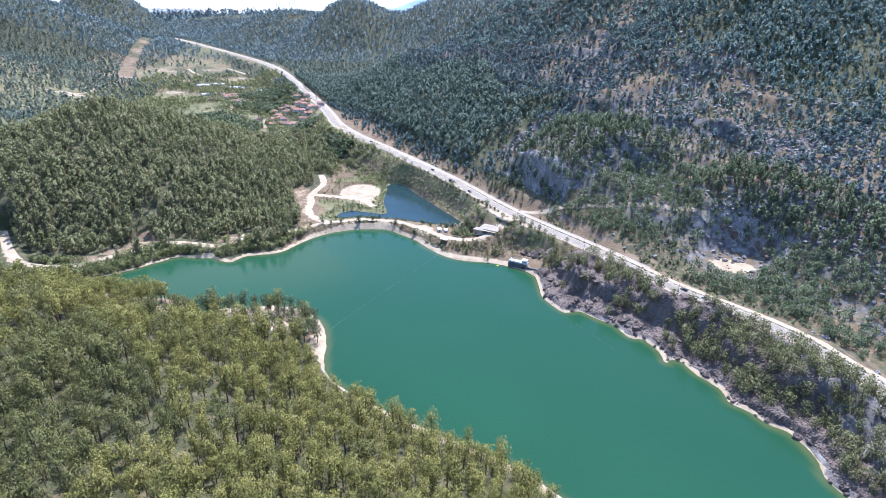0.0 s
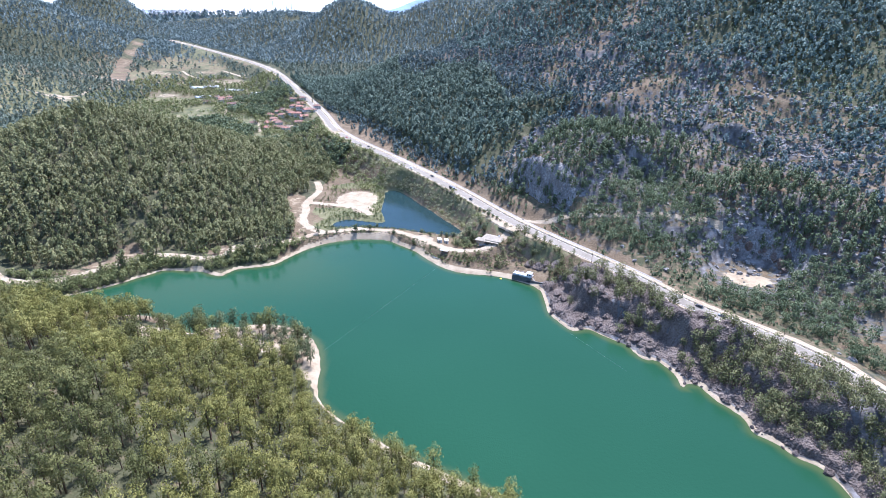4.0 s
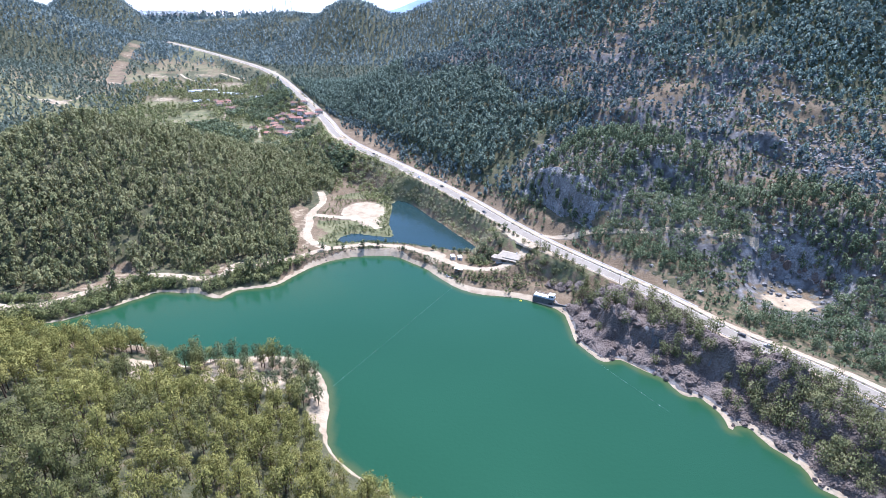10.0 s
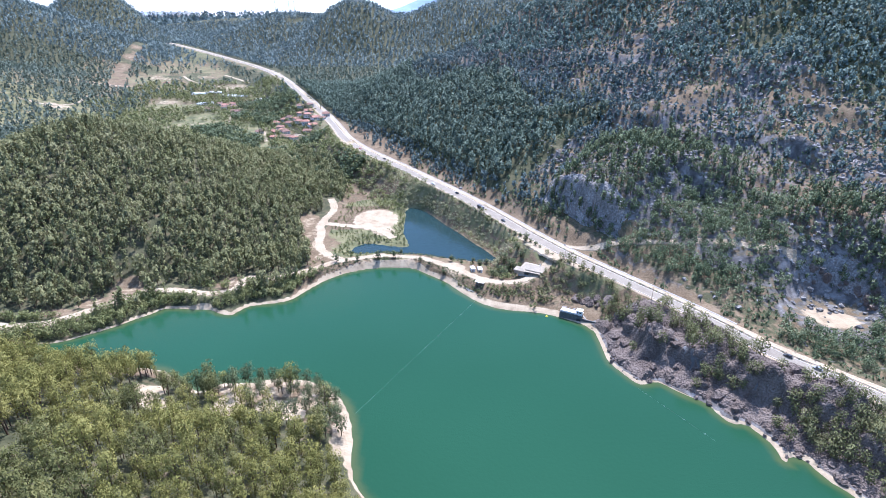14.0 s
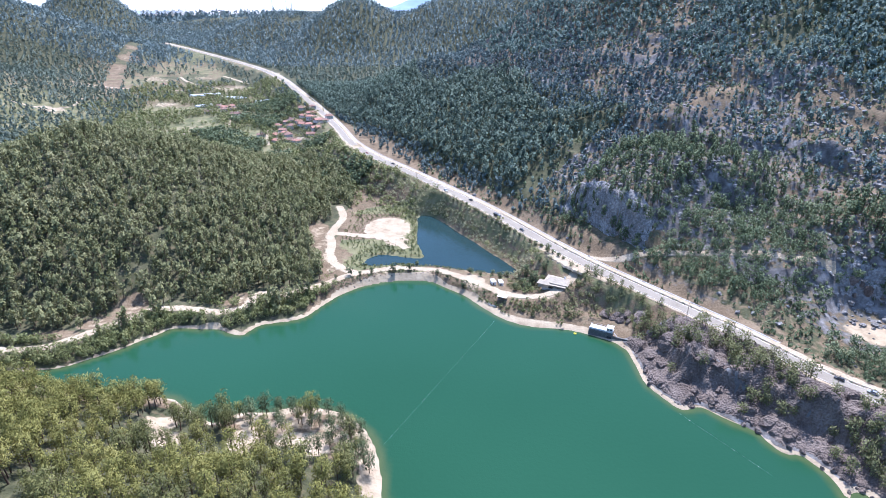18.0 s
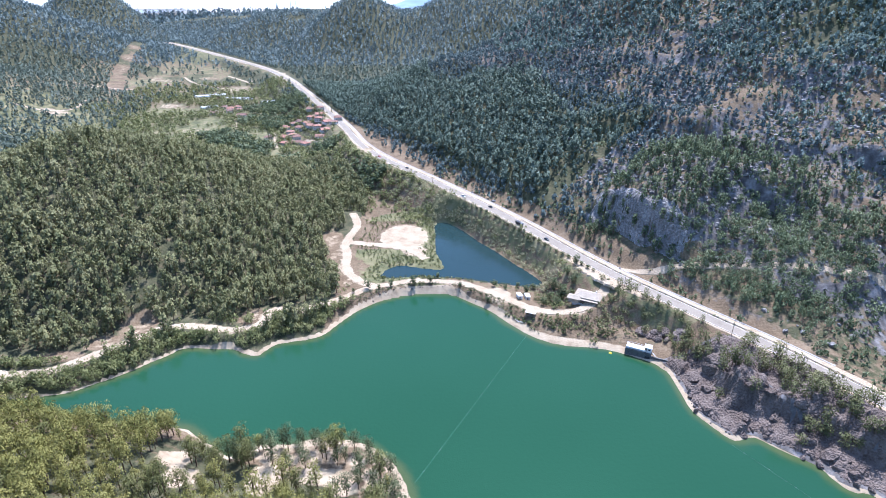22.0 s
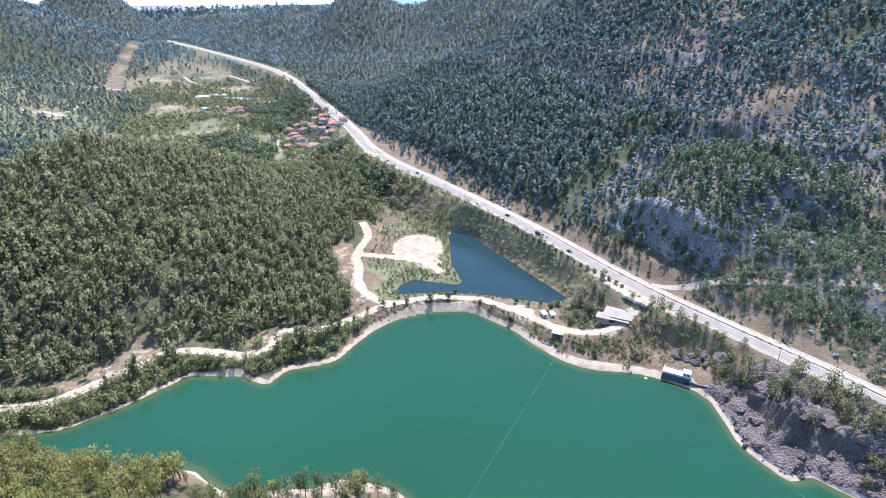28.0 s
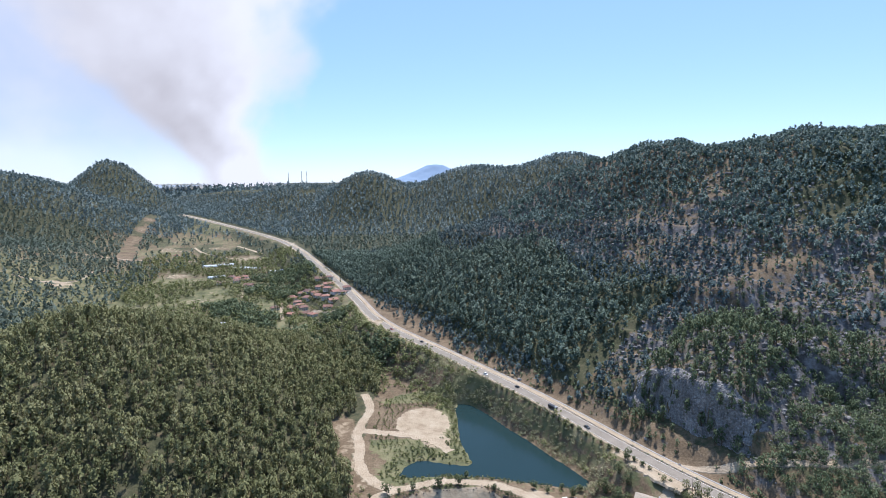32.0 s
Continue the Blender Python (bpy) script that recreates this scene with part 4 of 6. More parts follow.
forest("far_forest", FAR_PLACES[~NEARER], TINY_PINES, [BARK, HAZED_FAR_LEAF], "distant pine woods on the valley hills", "forest", 0.55, 1.2, seed=5)


def crag_keep(x, y):
    d = seg_distance(x, y, LAKE_S)[0]
    crest = np.where(d > 13, 0.2 + 0.6 * (fractal(x, y, 24, 68) > 0.46), 0.06)
    return off_roads(x, y, 8.5) * (x > 66) * (y < 366) * (west_of_road(x, y) > 6) * np.where(y < 262, 0.95 * (d > 6), crest) * (d > 3)


forest("plain_woods", scatter(-2300, 300, 2300, 4300, 42, lambda x, y: 0.9 * in_view(x, y, 36), 20), TINY_PINES, [BARK, HAZED_FAR_LEAF], "dark woods on the distant plain", "forest", 2.0, 3.2, seed=11)
forest("crag_pines", scatter(60, 240, 60, 370, 4.4, crag_keep, 15), CRAG_PINES, [BARK, CRAG_LEAF], "olive-green pines on the rocks between lake and road", "forest", 0.55, 1.12, seed=6)


def lay_by(x, y):
    return ~((seg_distance(x, y, ROAD)[0] < 14.5) & (y > 390) & (y < 450))


def verge_keep(x, y):
    d = seg_distance(x, y, LAKE_S)[0]
    pond = seg_distance(x, y, POND_S)[0]
    s, e = mountain_axes(x, y)
    rd = seg_distance(x, y, ROAD)[0]
    band = (west_of_road(x, y) > 0) & (rd > 8) & (rd < 52) & (y > 372) & (y < 660)
    shore = (d < 26) & (d > np.where(x > -166, 6, 3)) & (x < -100) & (y > 330) & (seg_distance(x, y, DIRT)[0] > 6)
    meadow = (y > 560) & (e < -10) & (x > -140 - 0.5 * (y - 560)) & (y < 900)
    return off_roads(x, y, 8, 5) * (d > 3) * (pond > 2) * (0.3 * band * (fractal(x, y, 18, 60) > 0.42) + 0.7 * shore + 0.45 * meadow * (fractal(x, y, 26, 62) > 0.44)).clip(0, 1) * lay_by(x, y)


forest("verge_shrubs", scatter(-420, 110, 330, 900, 4.2, verge_keep, 16), SHRUBS, [BARK, BUSH], "green shrubs on the banks of lake, pond and road", "shrubs", 0.7, 1.8, seed=7)


def thicket_keep(x, y):
    d = seg_distance(x, y, LAKE_S)[0]
    dirt = seg_distance(x, y, DIRT)[0]
    return (~inside(x, y, LAKE_S)) * (d > np.where((x > -166) & (x < -108), 5.5, 2)) * (d < 24) * (dirt > 4.6) * (x < -112) * (y > 332) * np.where(dirt + d < 40, 0.85, 0) * np.where(inside(x, y, np.array([(-300, 330), (-300, 352), (-250, 370), (-222, 392), (-176, 390), (-166, 412), (-116, 430), (-100, 440), (-100, 330)])), 1, 0)


THICKET = [clump_tree(550 + i, 4.4, 4.0, 120, 0.46, trunk=False, clumps=9, bare=0.12, slim=0.6, spray=0.8) for i in range(4)]
forest("shore_thicket", scatter(-310, -100, 328, 445, 2.5, thicket_keep, 17), THICKET, [BARK, BUSH], "dense green thicket between dirt road and water", "shrubs", 0.5, 1.35, seed=8)


def scrub_keep(x, y):
    s, d = mountain_axes(x, y)
    return (d > 13) * (s < 640) * off_roads(x, y, 10) * np.clip(2.5 * (fractal(x, y, 40, 69) - 0.25), 0.15, 0.9) * in_view(x, y, 42) * (np.hypot((x - 204) / 23, (y - 350) / 25) > 1)


SCRUB = [clump_tree(560 + i, 2.1, 2.6, 16, 0.72, trunk=False, clumps=4, bare=0.15, slim=0.75, spray=0.7) for i in range(4)]
forest("mountain_scrub", scatter(-60, 520, 190, 800, 3.8, scrub_keep, 18), SCRUB, [BARK, FOOT_LEAF], "low evergreen scrub over the mountainside", "shrubs", 0.5, 1.4, seed=9)


def bank_shrubs_keep(x, y):
    rd = seg_distance(x, y, ROAD)[0]
    s, e = mountain_axes(x, y)
    pond = seg_distance(x, y, POND_S)[0]
    return (west_of_road(x, y) > 0) * (rd > 7.6) * (rd < 40) * (y > 430) * (y < 700) * (pond > 1.0) * (~inside(x, y, POND_S)) * off_roads(x, y, 7.6, 5) * np.where(pond < 7, 0.8, 0.42) * lay_by(x, y)


forest("bank_shrubs", scatter(-150, 60, 430, 640, 1.8, bank_shrubs_keep, 19), SHRUBS, [BARK, SEDGE], "light olive shrubs on the bank between pond and road", "shrubs", 0.35, 1.05, seed=10)

def causeway_keep(x, y):
    d = seg_distance(x, y, LAKE_S)[0]
    return (~inside(x, y, LAKE_S)) * (d > 3.5) * (seg_distance(x, y, DIRT)[0] > 3.6) * (~inside(x, y, POND_S)) * (x > -118) * (x < 4) * (y > 384) * np.where(seg_distance(x, y, POND_S)[0] < 6, 0.4, 0.85 * (d < 12))


forest("causeway_shrubs", scatter(-120, 6, 384, 462, 1.6, causeway_keep, 23), SHRUBS, [BARK, OAK], "low dark shrubs on both banks of the causeway", "shrubs", 0.22, 0.62, seed=24)

def intake_keep(x, y):
    d = seg_distance(x, y, LAKE_S)[0]
    free = (np.hypot(x - 60, y - 364) > 13) & (np.hypot(x - 38.5, y - 411) > 11)
    return (~inside(x, y, LAKE_S)) * (d > 8) * free * off_roads(x, y, 8.5, 4.4) * (west_of_road(x, y) > 8) * np.where(fractal(x, y, 13, 58) > 0.44, 0.6, 0.14)


forest("slope_shrubs", scatter(8, 100, 352, 424, 2.6, intake_keep, 25), SHRUBS, [BARK, CRAG_LEAF], "olive shrubs on the bank between intake house and highway", "shrubs", 0.5, 1.5, seed=26)

# ---------------------------------------------------------------- helpers for built things


def part(name, bm, mat, parent, label=""):
    """Links a bmesh as one mesh under a thing or a part."""
    me = bpy.data.meshes.new(name)
    bm.to_mesh(me), bm.free()
    for m in mat if isinstance(mat, (list, tuple)) else [mat]:
        me.materials.append(m)
    ob = new(name, me)
    ob.parent = parent
    return tagged(ob, label)


def box(cx, cy, cz, sx, sy, sz, bevel=0.0, bm=None):
    """A box by centre and size, its edges bevelled."""
    bm = bm or bmesh.new()
    made = bmesh.ops.create_cube(bm, size=1.0, matrix=Matrix.Translation((cx, cy, cz)) @ Matrix.Diagonal((sx, sy, sz, 1)))
    if bevel:
        edges = list({e for v in made["verts"] for e in v.link_edges})
        bmesh.ops.bevel(bm, geom=edges, offset=bevel, segments=1, affect="EDGES")
    return bm


def rod(a, b, r, bm=None, sides=8, r2=None):
    bm = bm or bmesh.new()
    a, b = Vector(a), Vector(b)
    turn = (b - a).to_track_quat("Z", "Y").to_matrix().to_4x4()
    bmesh.ops.create_cone(bm, cap_ends=True, segments=sides, radius1=r, radius2=r if r2 is None else r2, depth=(b - a).length, matrix=Matrix.Translation((a + b) / 2) @ turn)
    return bm


def hip_roof(sx, sy, z, rise, over, hip=0.5, thick=0.18):
    """A tiled roof with eaves, ridge along x; hip 0 gives a gable."""
    bm = bmesh.new()
    x, y, k = sx / 2 + over, sy / 2 + over, hip * sy / 2
    low = [bm.verts.new(p) for p in ((-x, -y, z), (x, -y, z), (x, y, z), (-x, y, z))]
    top = [bm.verts.new(p) for p in ((-x + k, 0, z + rise), (x - k, 0, z + rise))]
    base = [bm.verts.new((v.co.x, v.co.y, z - thick)) for v in low]
    for f in ((low[0], low[1], top[1], top[0]), (low[2], low[3], top[0], top[1]), (low[1], low[2], top[1]), (low[3], low[0], top[0])):
        bm.faces.new(f)
    for i in range(4):
        bm.faces.new((base[i], base[(i + 1) % 4], low[(i + 1) % 4], low[i]))
    bm.faces.new(base[::-1])
    return bm


def at_ground(ob, x, y, turn=0.0, sink=0.0, z=None):
    ob.location = (x, y, (float(ground_z(x, y)) if z is None else z) - sink)
    ob.rotation_euler = (0, 0, radians(turn))
    return ob


GLASS = material("window_glass", [(0.03, 0.04, 0.05), (0.06, 0.07, 0.08)], 1.0, 4, 0.08, 0.0, spec=0.6)
RUBBER = material("tyre_rubber", [(0.015, 0.015, 0.015), (0.03, 0.03, 0.03)], 3, 4, 0.85, 0.1)
TIMBER = material("grey_timber", [(0.14, 0.10, 0.07), (0.24, 0.18, 0.13)], 1.2, 5, 0.85, 0.3)
BEIGE = material("beige_roof_sheet", [(0.235, 0.195, 0.142), (0.30, 0.25, 0.188), (0.36, 0.305, 0.235)], 0.4, 6, 0.7, 0.2)
SHEETING = material("white_plastic_sheeting", [(0.66, 0.68, 0.68), (0.78, 0.80, 0.80)], 0.3, 6, 0.45, 0.2)
YELLOW = material("yellow_plastic", [(0.62, 0.50, 0.04), (0.72, 0.60, 0.07)], 1, 4, 0.5, 0.1)
ROPE = material("pale_rope", [(0.15, 0.25, 0.2), (0.24, 0.34, 0.28)], 1, 6, 0.9, 0.2)
CAR_PAINTS = [material(n, c, 1.0, 4, 0.3, 0.0, spec=0.5) for n, c in (
    ("dark_car_paint", [(0.02, 0.022, 0.028), (0.035, 0.037, 0.045)]),
    ("white_car_paint", [(0.70, 0.70, 0.68), (0.78, 0.78, 0.76)]),
    ("grey_car_paint", [(0.20, 0.21, 0.22), (0.26, 0.27, 0.28)]),
    ("red_car_paint", [(0.30, 0.03, 0.025), (0.38, 0.045, 0.035)]),
)]

# ---------------------------------------------------------------- intake house on its wall by the lake


def intake_house():
    root = new("intake_house")
    part("basin_wall", box(-4.6, 0, 1.1, 14, 1.1, 5.6, 0.06), WET, root, "stained concrete wall standing in the water")
    part("side_wall", box(7.2, 0.25, 0.4, 9.6, 0.8, 4.0, 0.06), WET, root)
    part("return_wall", box(-11.2, 3.0, 1.1, 0.7, 5.2, 5.4, 0.05), CONCRETE, root)
    # no hole is cut: the opening's inner shade is this plate's dark colour
    part("sluice_shade_plate", box(0.6, -0.62, 0.7, 2.6, 0.16, 2.6, 0.03), DARK, root, "dark plate in place of the shaded opening at the water line")
    part("terrace", box(-4.6, 3.0, 3.98, 13.6, 5.4, 0.36, 0.05), PAINT, root)
    for x in (-8.9, -5.0):
        part("hatch", box(x, 2.5, 4.22, 3.2, 2.4, 0.14, 0.03), STEEL, root, "grey steel hatch")
    part("parapet", box(-4.6, 0.25, 4.6, 13.6, 0.3, 0.9, 0.04), PAINT, root)
    part("parapet", box(-11.2, 3.0, 4.6, 0.3, 5.2, 0.9, 0.04), PAINT, root)
    for i in range(8):
        part("rail_post", rod((-10.6 + i * 1.7, 5.5, 4.1), (-10.6 + i * 1.7, 5.5, 5.1), 0.05), STEEL, root)
    part("rail", rod((-10.8, 5.5, 5.1), (1.4, 5.5, 5.1), 0.05), STEEL, root)
    cabin = part("cabin", box(0.2, 2.6, 5.3, 3.4, 3.6, 2.4, 0.06), PAINT, root, "small white cabin")
    part("cabin_roof", box(0.2, 2.6, 6.62, 4.0, 4.2, 0.24, 0.05), PAINT, root)
    part("door", box(-0.8, 0.77, 5.2, 0.9, 0.08, 2.0, 0.02), TIMBER, cabin)
    part("window", box(1.0, 0.77, 5.5, 1.1, 0.08, 0.9, 0.02), GLASS, cabin)
    part("window", box(-1.53, 2.7, 5.5, 0.08, 1.2, 1.0, 0.02), GLASS, cabin)
    for i in range(6):
        part("step", box(2.9 + i * 0.32, 1.2, 3.9 - i * 0.3, 0.34, 1.4, 0.16, 0.02), CONCRETE, root)
    return tagged(root, "white waterworks cabin and terrace on a concrete wall in the lake", "pump house")


house = intake_house()
house.location, house.rotation_euler = (59.2, 361.5, 0), (0, 0, math.atan2(-11, 20.5))


# ---------------------------------------------------------------- restaurant, kiosks, pavilion, boats
def restaurant():
    root = new("restaurant")
    part("wall", box(0, 0, 1.5, 15, 10, 3.4, 0.05), BEIGE, root)
    part("roof", hip_roof(15, 10, 3.3, 2.0, 0.9, 0.8), BEIGE, root, "broad beige hipped roof")
    part("annex_wall", box(-7.6, -5.5, 1.2, 7, 5, 2.8, 0.05), BEIGE, root)
    bm = hip_roof(7, 5, 2.75, 1.1, 0.7, 0.8)
    bmesh.ops.translate(bm, verts=bm.verts, vec=(-7.6, -5.5, 0))
    part("annex_roof", bm, BEIGE, root)
    for i in range(5):
        w = part("window", box(-5 + i * 2.6, -5.04, 1.8, 1.6, 0.12, 1.3, 0.02), GLASS, root)
        part("window_sill", box(-5 + i * 2.6, -5.1, 1.1, 1.8, 0.22, 0.1, 0.02), CONCRETE, w)
    part("door", box(7.54, 0, 1.3, 0.12, 1.4, 2.1, 0.02), TIMBER, root)
    part("chimney", box(4.2, 1.6, 5.2, 0.8, 0.8, 1.8, 0.04), PAINT, root)
    for x in (-6, -2, 2, 6):
        part("porch_post", box(x, -7.6, 1.2, 0.2, 0.2, 2.6, 0.02), TIMBER, root)
    part("porch_roof", box(0.6, -6.6, 2.62, 13.4, 2.6, 0.14, 0.03), BEIGE, root)
    part("plinth", box(0, -1.2, -0.9, 16.4, 13.6, 1.7, 0.05), CONCRETE, root)
    return tagged(root, "low beige-roofed roadside restaurant among trees", "restaurant")


at_ground(restaurant(), 38.5, 411, -28, z=10.2)


def kiosk():
    root = new("kiosk")
    part("wall", box(0, 0, 1.25, 2.6, 4.8, 2.5, 0.04), PAINT, root)
    part("roof", box(0, 0, 2.6, 3.1, 5.4, 0.2, 0.05), PAINT, root)
    part("door", box(-0.5, -2.42, 1.05, 0.9, 0.07, 2.0, 0.01), TIMBER, root)
    part("shutter", box(1.32, 0.3, 1.4, 0.07, 2.2, 1.1, 0.01), STEEL, root)
    part("plinth", box(0, 0, -0.1, 2.9, 5.1, 0.5, 0.03), CONCRETE, root)
    return tagged(root, "small white flat-roofed kiosk by the dirt road", "kiosk", "kiosks by the pond")


first = kiosk()
at_ground(first, -3.2, 423.5, 14)
copy_thing(first, pose(2.2, 424.2, float(ground_z(2.2, 424.2)), 0, 0, 8))


def pavilion():
    root = new("pavilion")
    for x in (-2.6, 2.6):
        for y in (-1.6, 1.6):
            part("post", box(x, y, 1.0, 0.14, 0.14, 2.8, 0.01), TIMBER, root)
    part("roof", box(0, 0, 2.45, 6.4, 4.2, 0.16, 0.04), PAINT, root, "white sheet roof")
    part("deck", box(0, 0, 0.05, 6.0, 3.9, 0.3, 0.03), TIMBER, root)
    part("table", box(0, 0, 0.75, 2.2, 0.9, 0.1, 0.02), TIMBER, root)
    return tagged(root, "open timber pavilion with a white roof", "pavilion")


at_ground(pavilion(), 0.8, 401.0, -25)


def boat():
    root = new("rowing_boat")
    bm = bmesh.new()
    rings = []
    for x, w, d in ((-1.9, 0.55, 0.45), (-0.8, 0.75, 0.5), (0.5, 0.7, 0.5), (1.6, 0.35, 0.55), (2.2, 0.04, 0.62)):
        rings.append([bm.verts.new(p) for p in ((x, -w, d), (x, -w * 0.6, 0.05), (x, w * 0.6, 0.05), (x, w, d), (x, w * 0.85, d - 0.06), (x, w * 0.5, 0.16), (x, -w * 0.5, 0.16), (x, -w * 0.85, d - 0.06))])
    for a, b in zip(rings[:-1], rings[1:]):
        for i in range(8):
            bm.faces.new((a[i], a[(i + 1) % 8], b[(i + 1) % 8], b[i]))
    bm.faces.new(rings[0][::-1]), bm.faces.new(rings[-1])
    part("hull", bm, PAINT, root)
    for x in (-0.9, 0.6):
        part("thwart", box(x, 0, 0.36, 0.26, 1.15, 0.06), TIMBER, root)
    return tagged(root, "white rowing boat drawn up on the shore", "boat", "boats by the pavilion")


rb = boat()
at_ground(rb, -4.5, 397.0, 150)
copy_thing(rb, pose(-7.6, 400.0, float(ground_z(-7.6, 400.0)), 0, 0, 118))

# ---------------------------------------------------------------- village houses
HOUSES = [(-265, 847), (-257, 858), (-248, 841), (-260, 821), (-243, 822), (-230, 812), (-212, 822), (-243, 889), (-252, 877), (-267, 906), (-235, 873), (-222, 856), (-210, 864), (-199, 857), (-196, 874), (-240, 904), (-226, 899), (-232, 930), (-246, 932), (-288, 848), (-274, 886), (-264, 871), (-256, 903), (-225, 882), (-209, 838), (-405, 1014), (-390, 996), (-376, 999), (-360, 961), (-386, 984), (-408, 975), (-384, 1013), (-561, 1160)]


def village_house(seed):
    rng = np.random.RandomState(seed)
    sx, sy, tall = rng.uniform(8.5, 12.5), rng.uniform(7, 9), rng.choice([2.7, 2.9, 4.6])
    root = new("village_house")
    part("wall", box(0, 0, tall / 2 - 0.6, sx, sy, tall + 1.2, 0.05), PAINT, root)
    part("roof", hip_roof(sx, sy, tall, rng.uniform(1.8, 2.6), 0.9, rng.choice([0.0, 0.9])), TILES, root, "red-brown clay tiles")
    part("chimney", box(sx * 0.2, sy * 0.2, tall + 1.6, 0.7, 0.7, 1.8, 0.03), PAINT, root)
    for storey in range(1 if tall < 4 else 2):
        for i in range(3):
            x = (i - 1) * sx * 0.3
            if storey == 0 and i == 1:
                part("door", box(x, -sy / 2 - 0.03, 1.0, 1.1, 0.1, 2.1, 0.02), TIMBER, root)
            else:
                w = part("window", box(x, -sy / 2 - 0.03, 1.7 + 2.8 * storey, 1.3, 0.1, 1.3, 0.02), GLASS, root)
                part("window_sill", box(x, -sy / 2 - 0.1, 1.0 + 2.8 * storey, 1.5, 0.2, 0.08), CONCRETE, w)
        part("window", box(sx / 2 + 0.03, 0, 1.7 + 2.8 * storey, 0.1, 1.3, 1.3, 0.02), GLASS, root)
    if tall > 4:
        part("balcony", box(0, -sy / 2 - 0.7, 3.0, sx * 0.5, 1.4, 0.18, 0.03), CONCRETE, root)
    return tagged(root, "whitewashed village house with a red clay-tile roof", "house", "village houses")


KINDS = [village_house(k) for k in range(6)]
for i, (x, y) in enumerate(HOUSES):
    z, turn = float(ground_z(x, y)), (i * 37) % 90 - 45
    if i < len(KINDS):
        at_ground(KINDS[i], x, y, turn)
    else:
        copy_thing(KINDS[i % len(KINDS)], pose(x, y, z, 0, 0, turn))


def polytunnel():
    root = new("polytunnel")
    bm = bmesh.new()
    rows = []
    for i in range(9):
        x = -13 + i * 26 / 8
        rows.append([bm.verts.new((x, 4.2 * math.cos(q), -0.3 + 3.2 * math.sin(q))) for q in np.linspace(0, math.pi, 9)])
    for a, b in zip(rows[:-1], rows[1:]):
        for j in range(8):
            bm.faces.new((a[j], b[j], b[j + 1], a[j + 1]))
    bm.faces.new(rows[0]), bm.faces.new(rows[-1][::-1])
    part("cover", bm, SHEETING, root)
    for i in range(9):
        bm = bmesh.new()
        q = np.linspace(0, math.pi, 9)
        for k in range(8):
            rod((-13 + i * 3.25, 4.25 * math.cos(q[k]), -0.3 + 3.24 * math.sin(q[k])), (-13 + i * 3.25, 4.25 * math.cos(q[k + 1]), -0.3 + 3.24 * math.sin(q[k + 1])), 0.05, bm, 5)
        part("hoop", bm, STEEL, root)
    return tagged(root, "white plastic-covered polytunnel among the fields", "greenhouse", "polytunnels")


pt = polytunnel()
at_ground(pt, -345, 1052, 20)
for x, y, a in ((-471, 1093, 12), (-447, 1100, 12), (-432, 1019, 40), (-331, 785, -20), (-412, 1078, 10), (-390, 1073, 10)):
    copy_thing(pt, pose(x, y, float(ground_z(x, y)), 0, 0, a))


# ---------------------------------------------------------------- traffic on the highway
def car(paint, tall=1.0, label="dark"):
    root = new("car")
    bm = bmesh.new()
    prof = [(-2.15, 0.35), (-2.2, 0.75), (-2.0, 0.95), (-0.9, 1.0), (1.25, 0.92), (2.05, 0.78), (2.2, 0.6), (2.15, 0.32)]
    sides = [[bm.verts.new((x, y, z)) for x, z in prof] for y in (-0.86, 0.86)]
    bm.faces.new(sides[0]), bm.faces.new(sides[1][::-1])
    for i in range(8):
        bm.faces.new((sides[0][i], sides[1][i], sides[1][(i + 1) % 8], sides[0][(i + 1) % 8]))
    part("body", bm, paint, root)
    bm = bmesh.new()
    top = 1.5 * tall
    low = [bm.verts.new(p) for p in ((-1.75, -0.8, 0.96), (0.95, -0.8, 0.94), (0.95, 0.8, 0.94), (-1.75, 0.8, 0.96))]
    up = [bm.verts.new(p) for p in ((-1.4, -0.66, top), (0.2, -0.66, top), (0.2, 0.66, top), (-1.4, 0.66, top))]
    for i in range(4):
        bm.faces.new((low[i], low[(i + 1) % 4], up[(i + 1) % 4], up[i]))
    bm.faces.new(up)
    part("windows", bm, GLASS, root)
    part("roof", box(-0.6, 0, top + 0.02, 1.62, 1.34, 0.06, 0.02), paint, root)
    for x in (-1.35, 1.35):
        for y in (-0.8, 0.8):
            w = part("wheel", rod((x, y - 0.11, 0.33), (x, y + 0.11, 0.33), 0.33, sides=14), RUBBER, root)
            part("rim", rod((x, y - 0.12, 0.33), (x, y + 0.12, 0.33), 0.19, sides=10), STEEL, w)
    for y in (-0.6, 0.6):
        part("headlight", box(2.15, y, 0.66, 0.1, 0.3, 0.16, 0.02), GLASS, root)
    return tagged(root, label + " saloon car driving on the highway", "car", "cars on the highway")


def truck():
    root = new("truck")
    part("chassis", box(0, 0, 0.75, 7.6, 1.0, 0.3, 0.03), DARK, root)
    part("cab", box(2.9, 0, 1.7, 1.8, 2.2, 2.1, 0.15), CAR_PAINTS[2], root)
    part("windscreen", box(3.78, 0, 2.05, 0.1, 1.9, 0.8, 0.02), GLASS, root)
    part("load_bed", box(-1.0, 0, 1.7, 5.6, 2.35, 1.7, 0.06), CAR_PAINTS[0], root, "dark load bed")
    for x in (-2.7, -1.5, 2.7):
        for y in (-0.95, 0.95):
            part("wheel", rod((x, y - 0.16, 0.5), (x, y + 0.16, 0.5), 0.5, sides=14), RUBBER, root)
    return tagged(root, "dark flatbed truck driving on the highway", "truck")


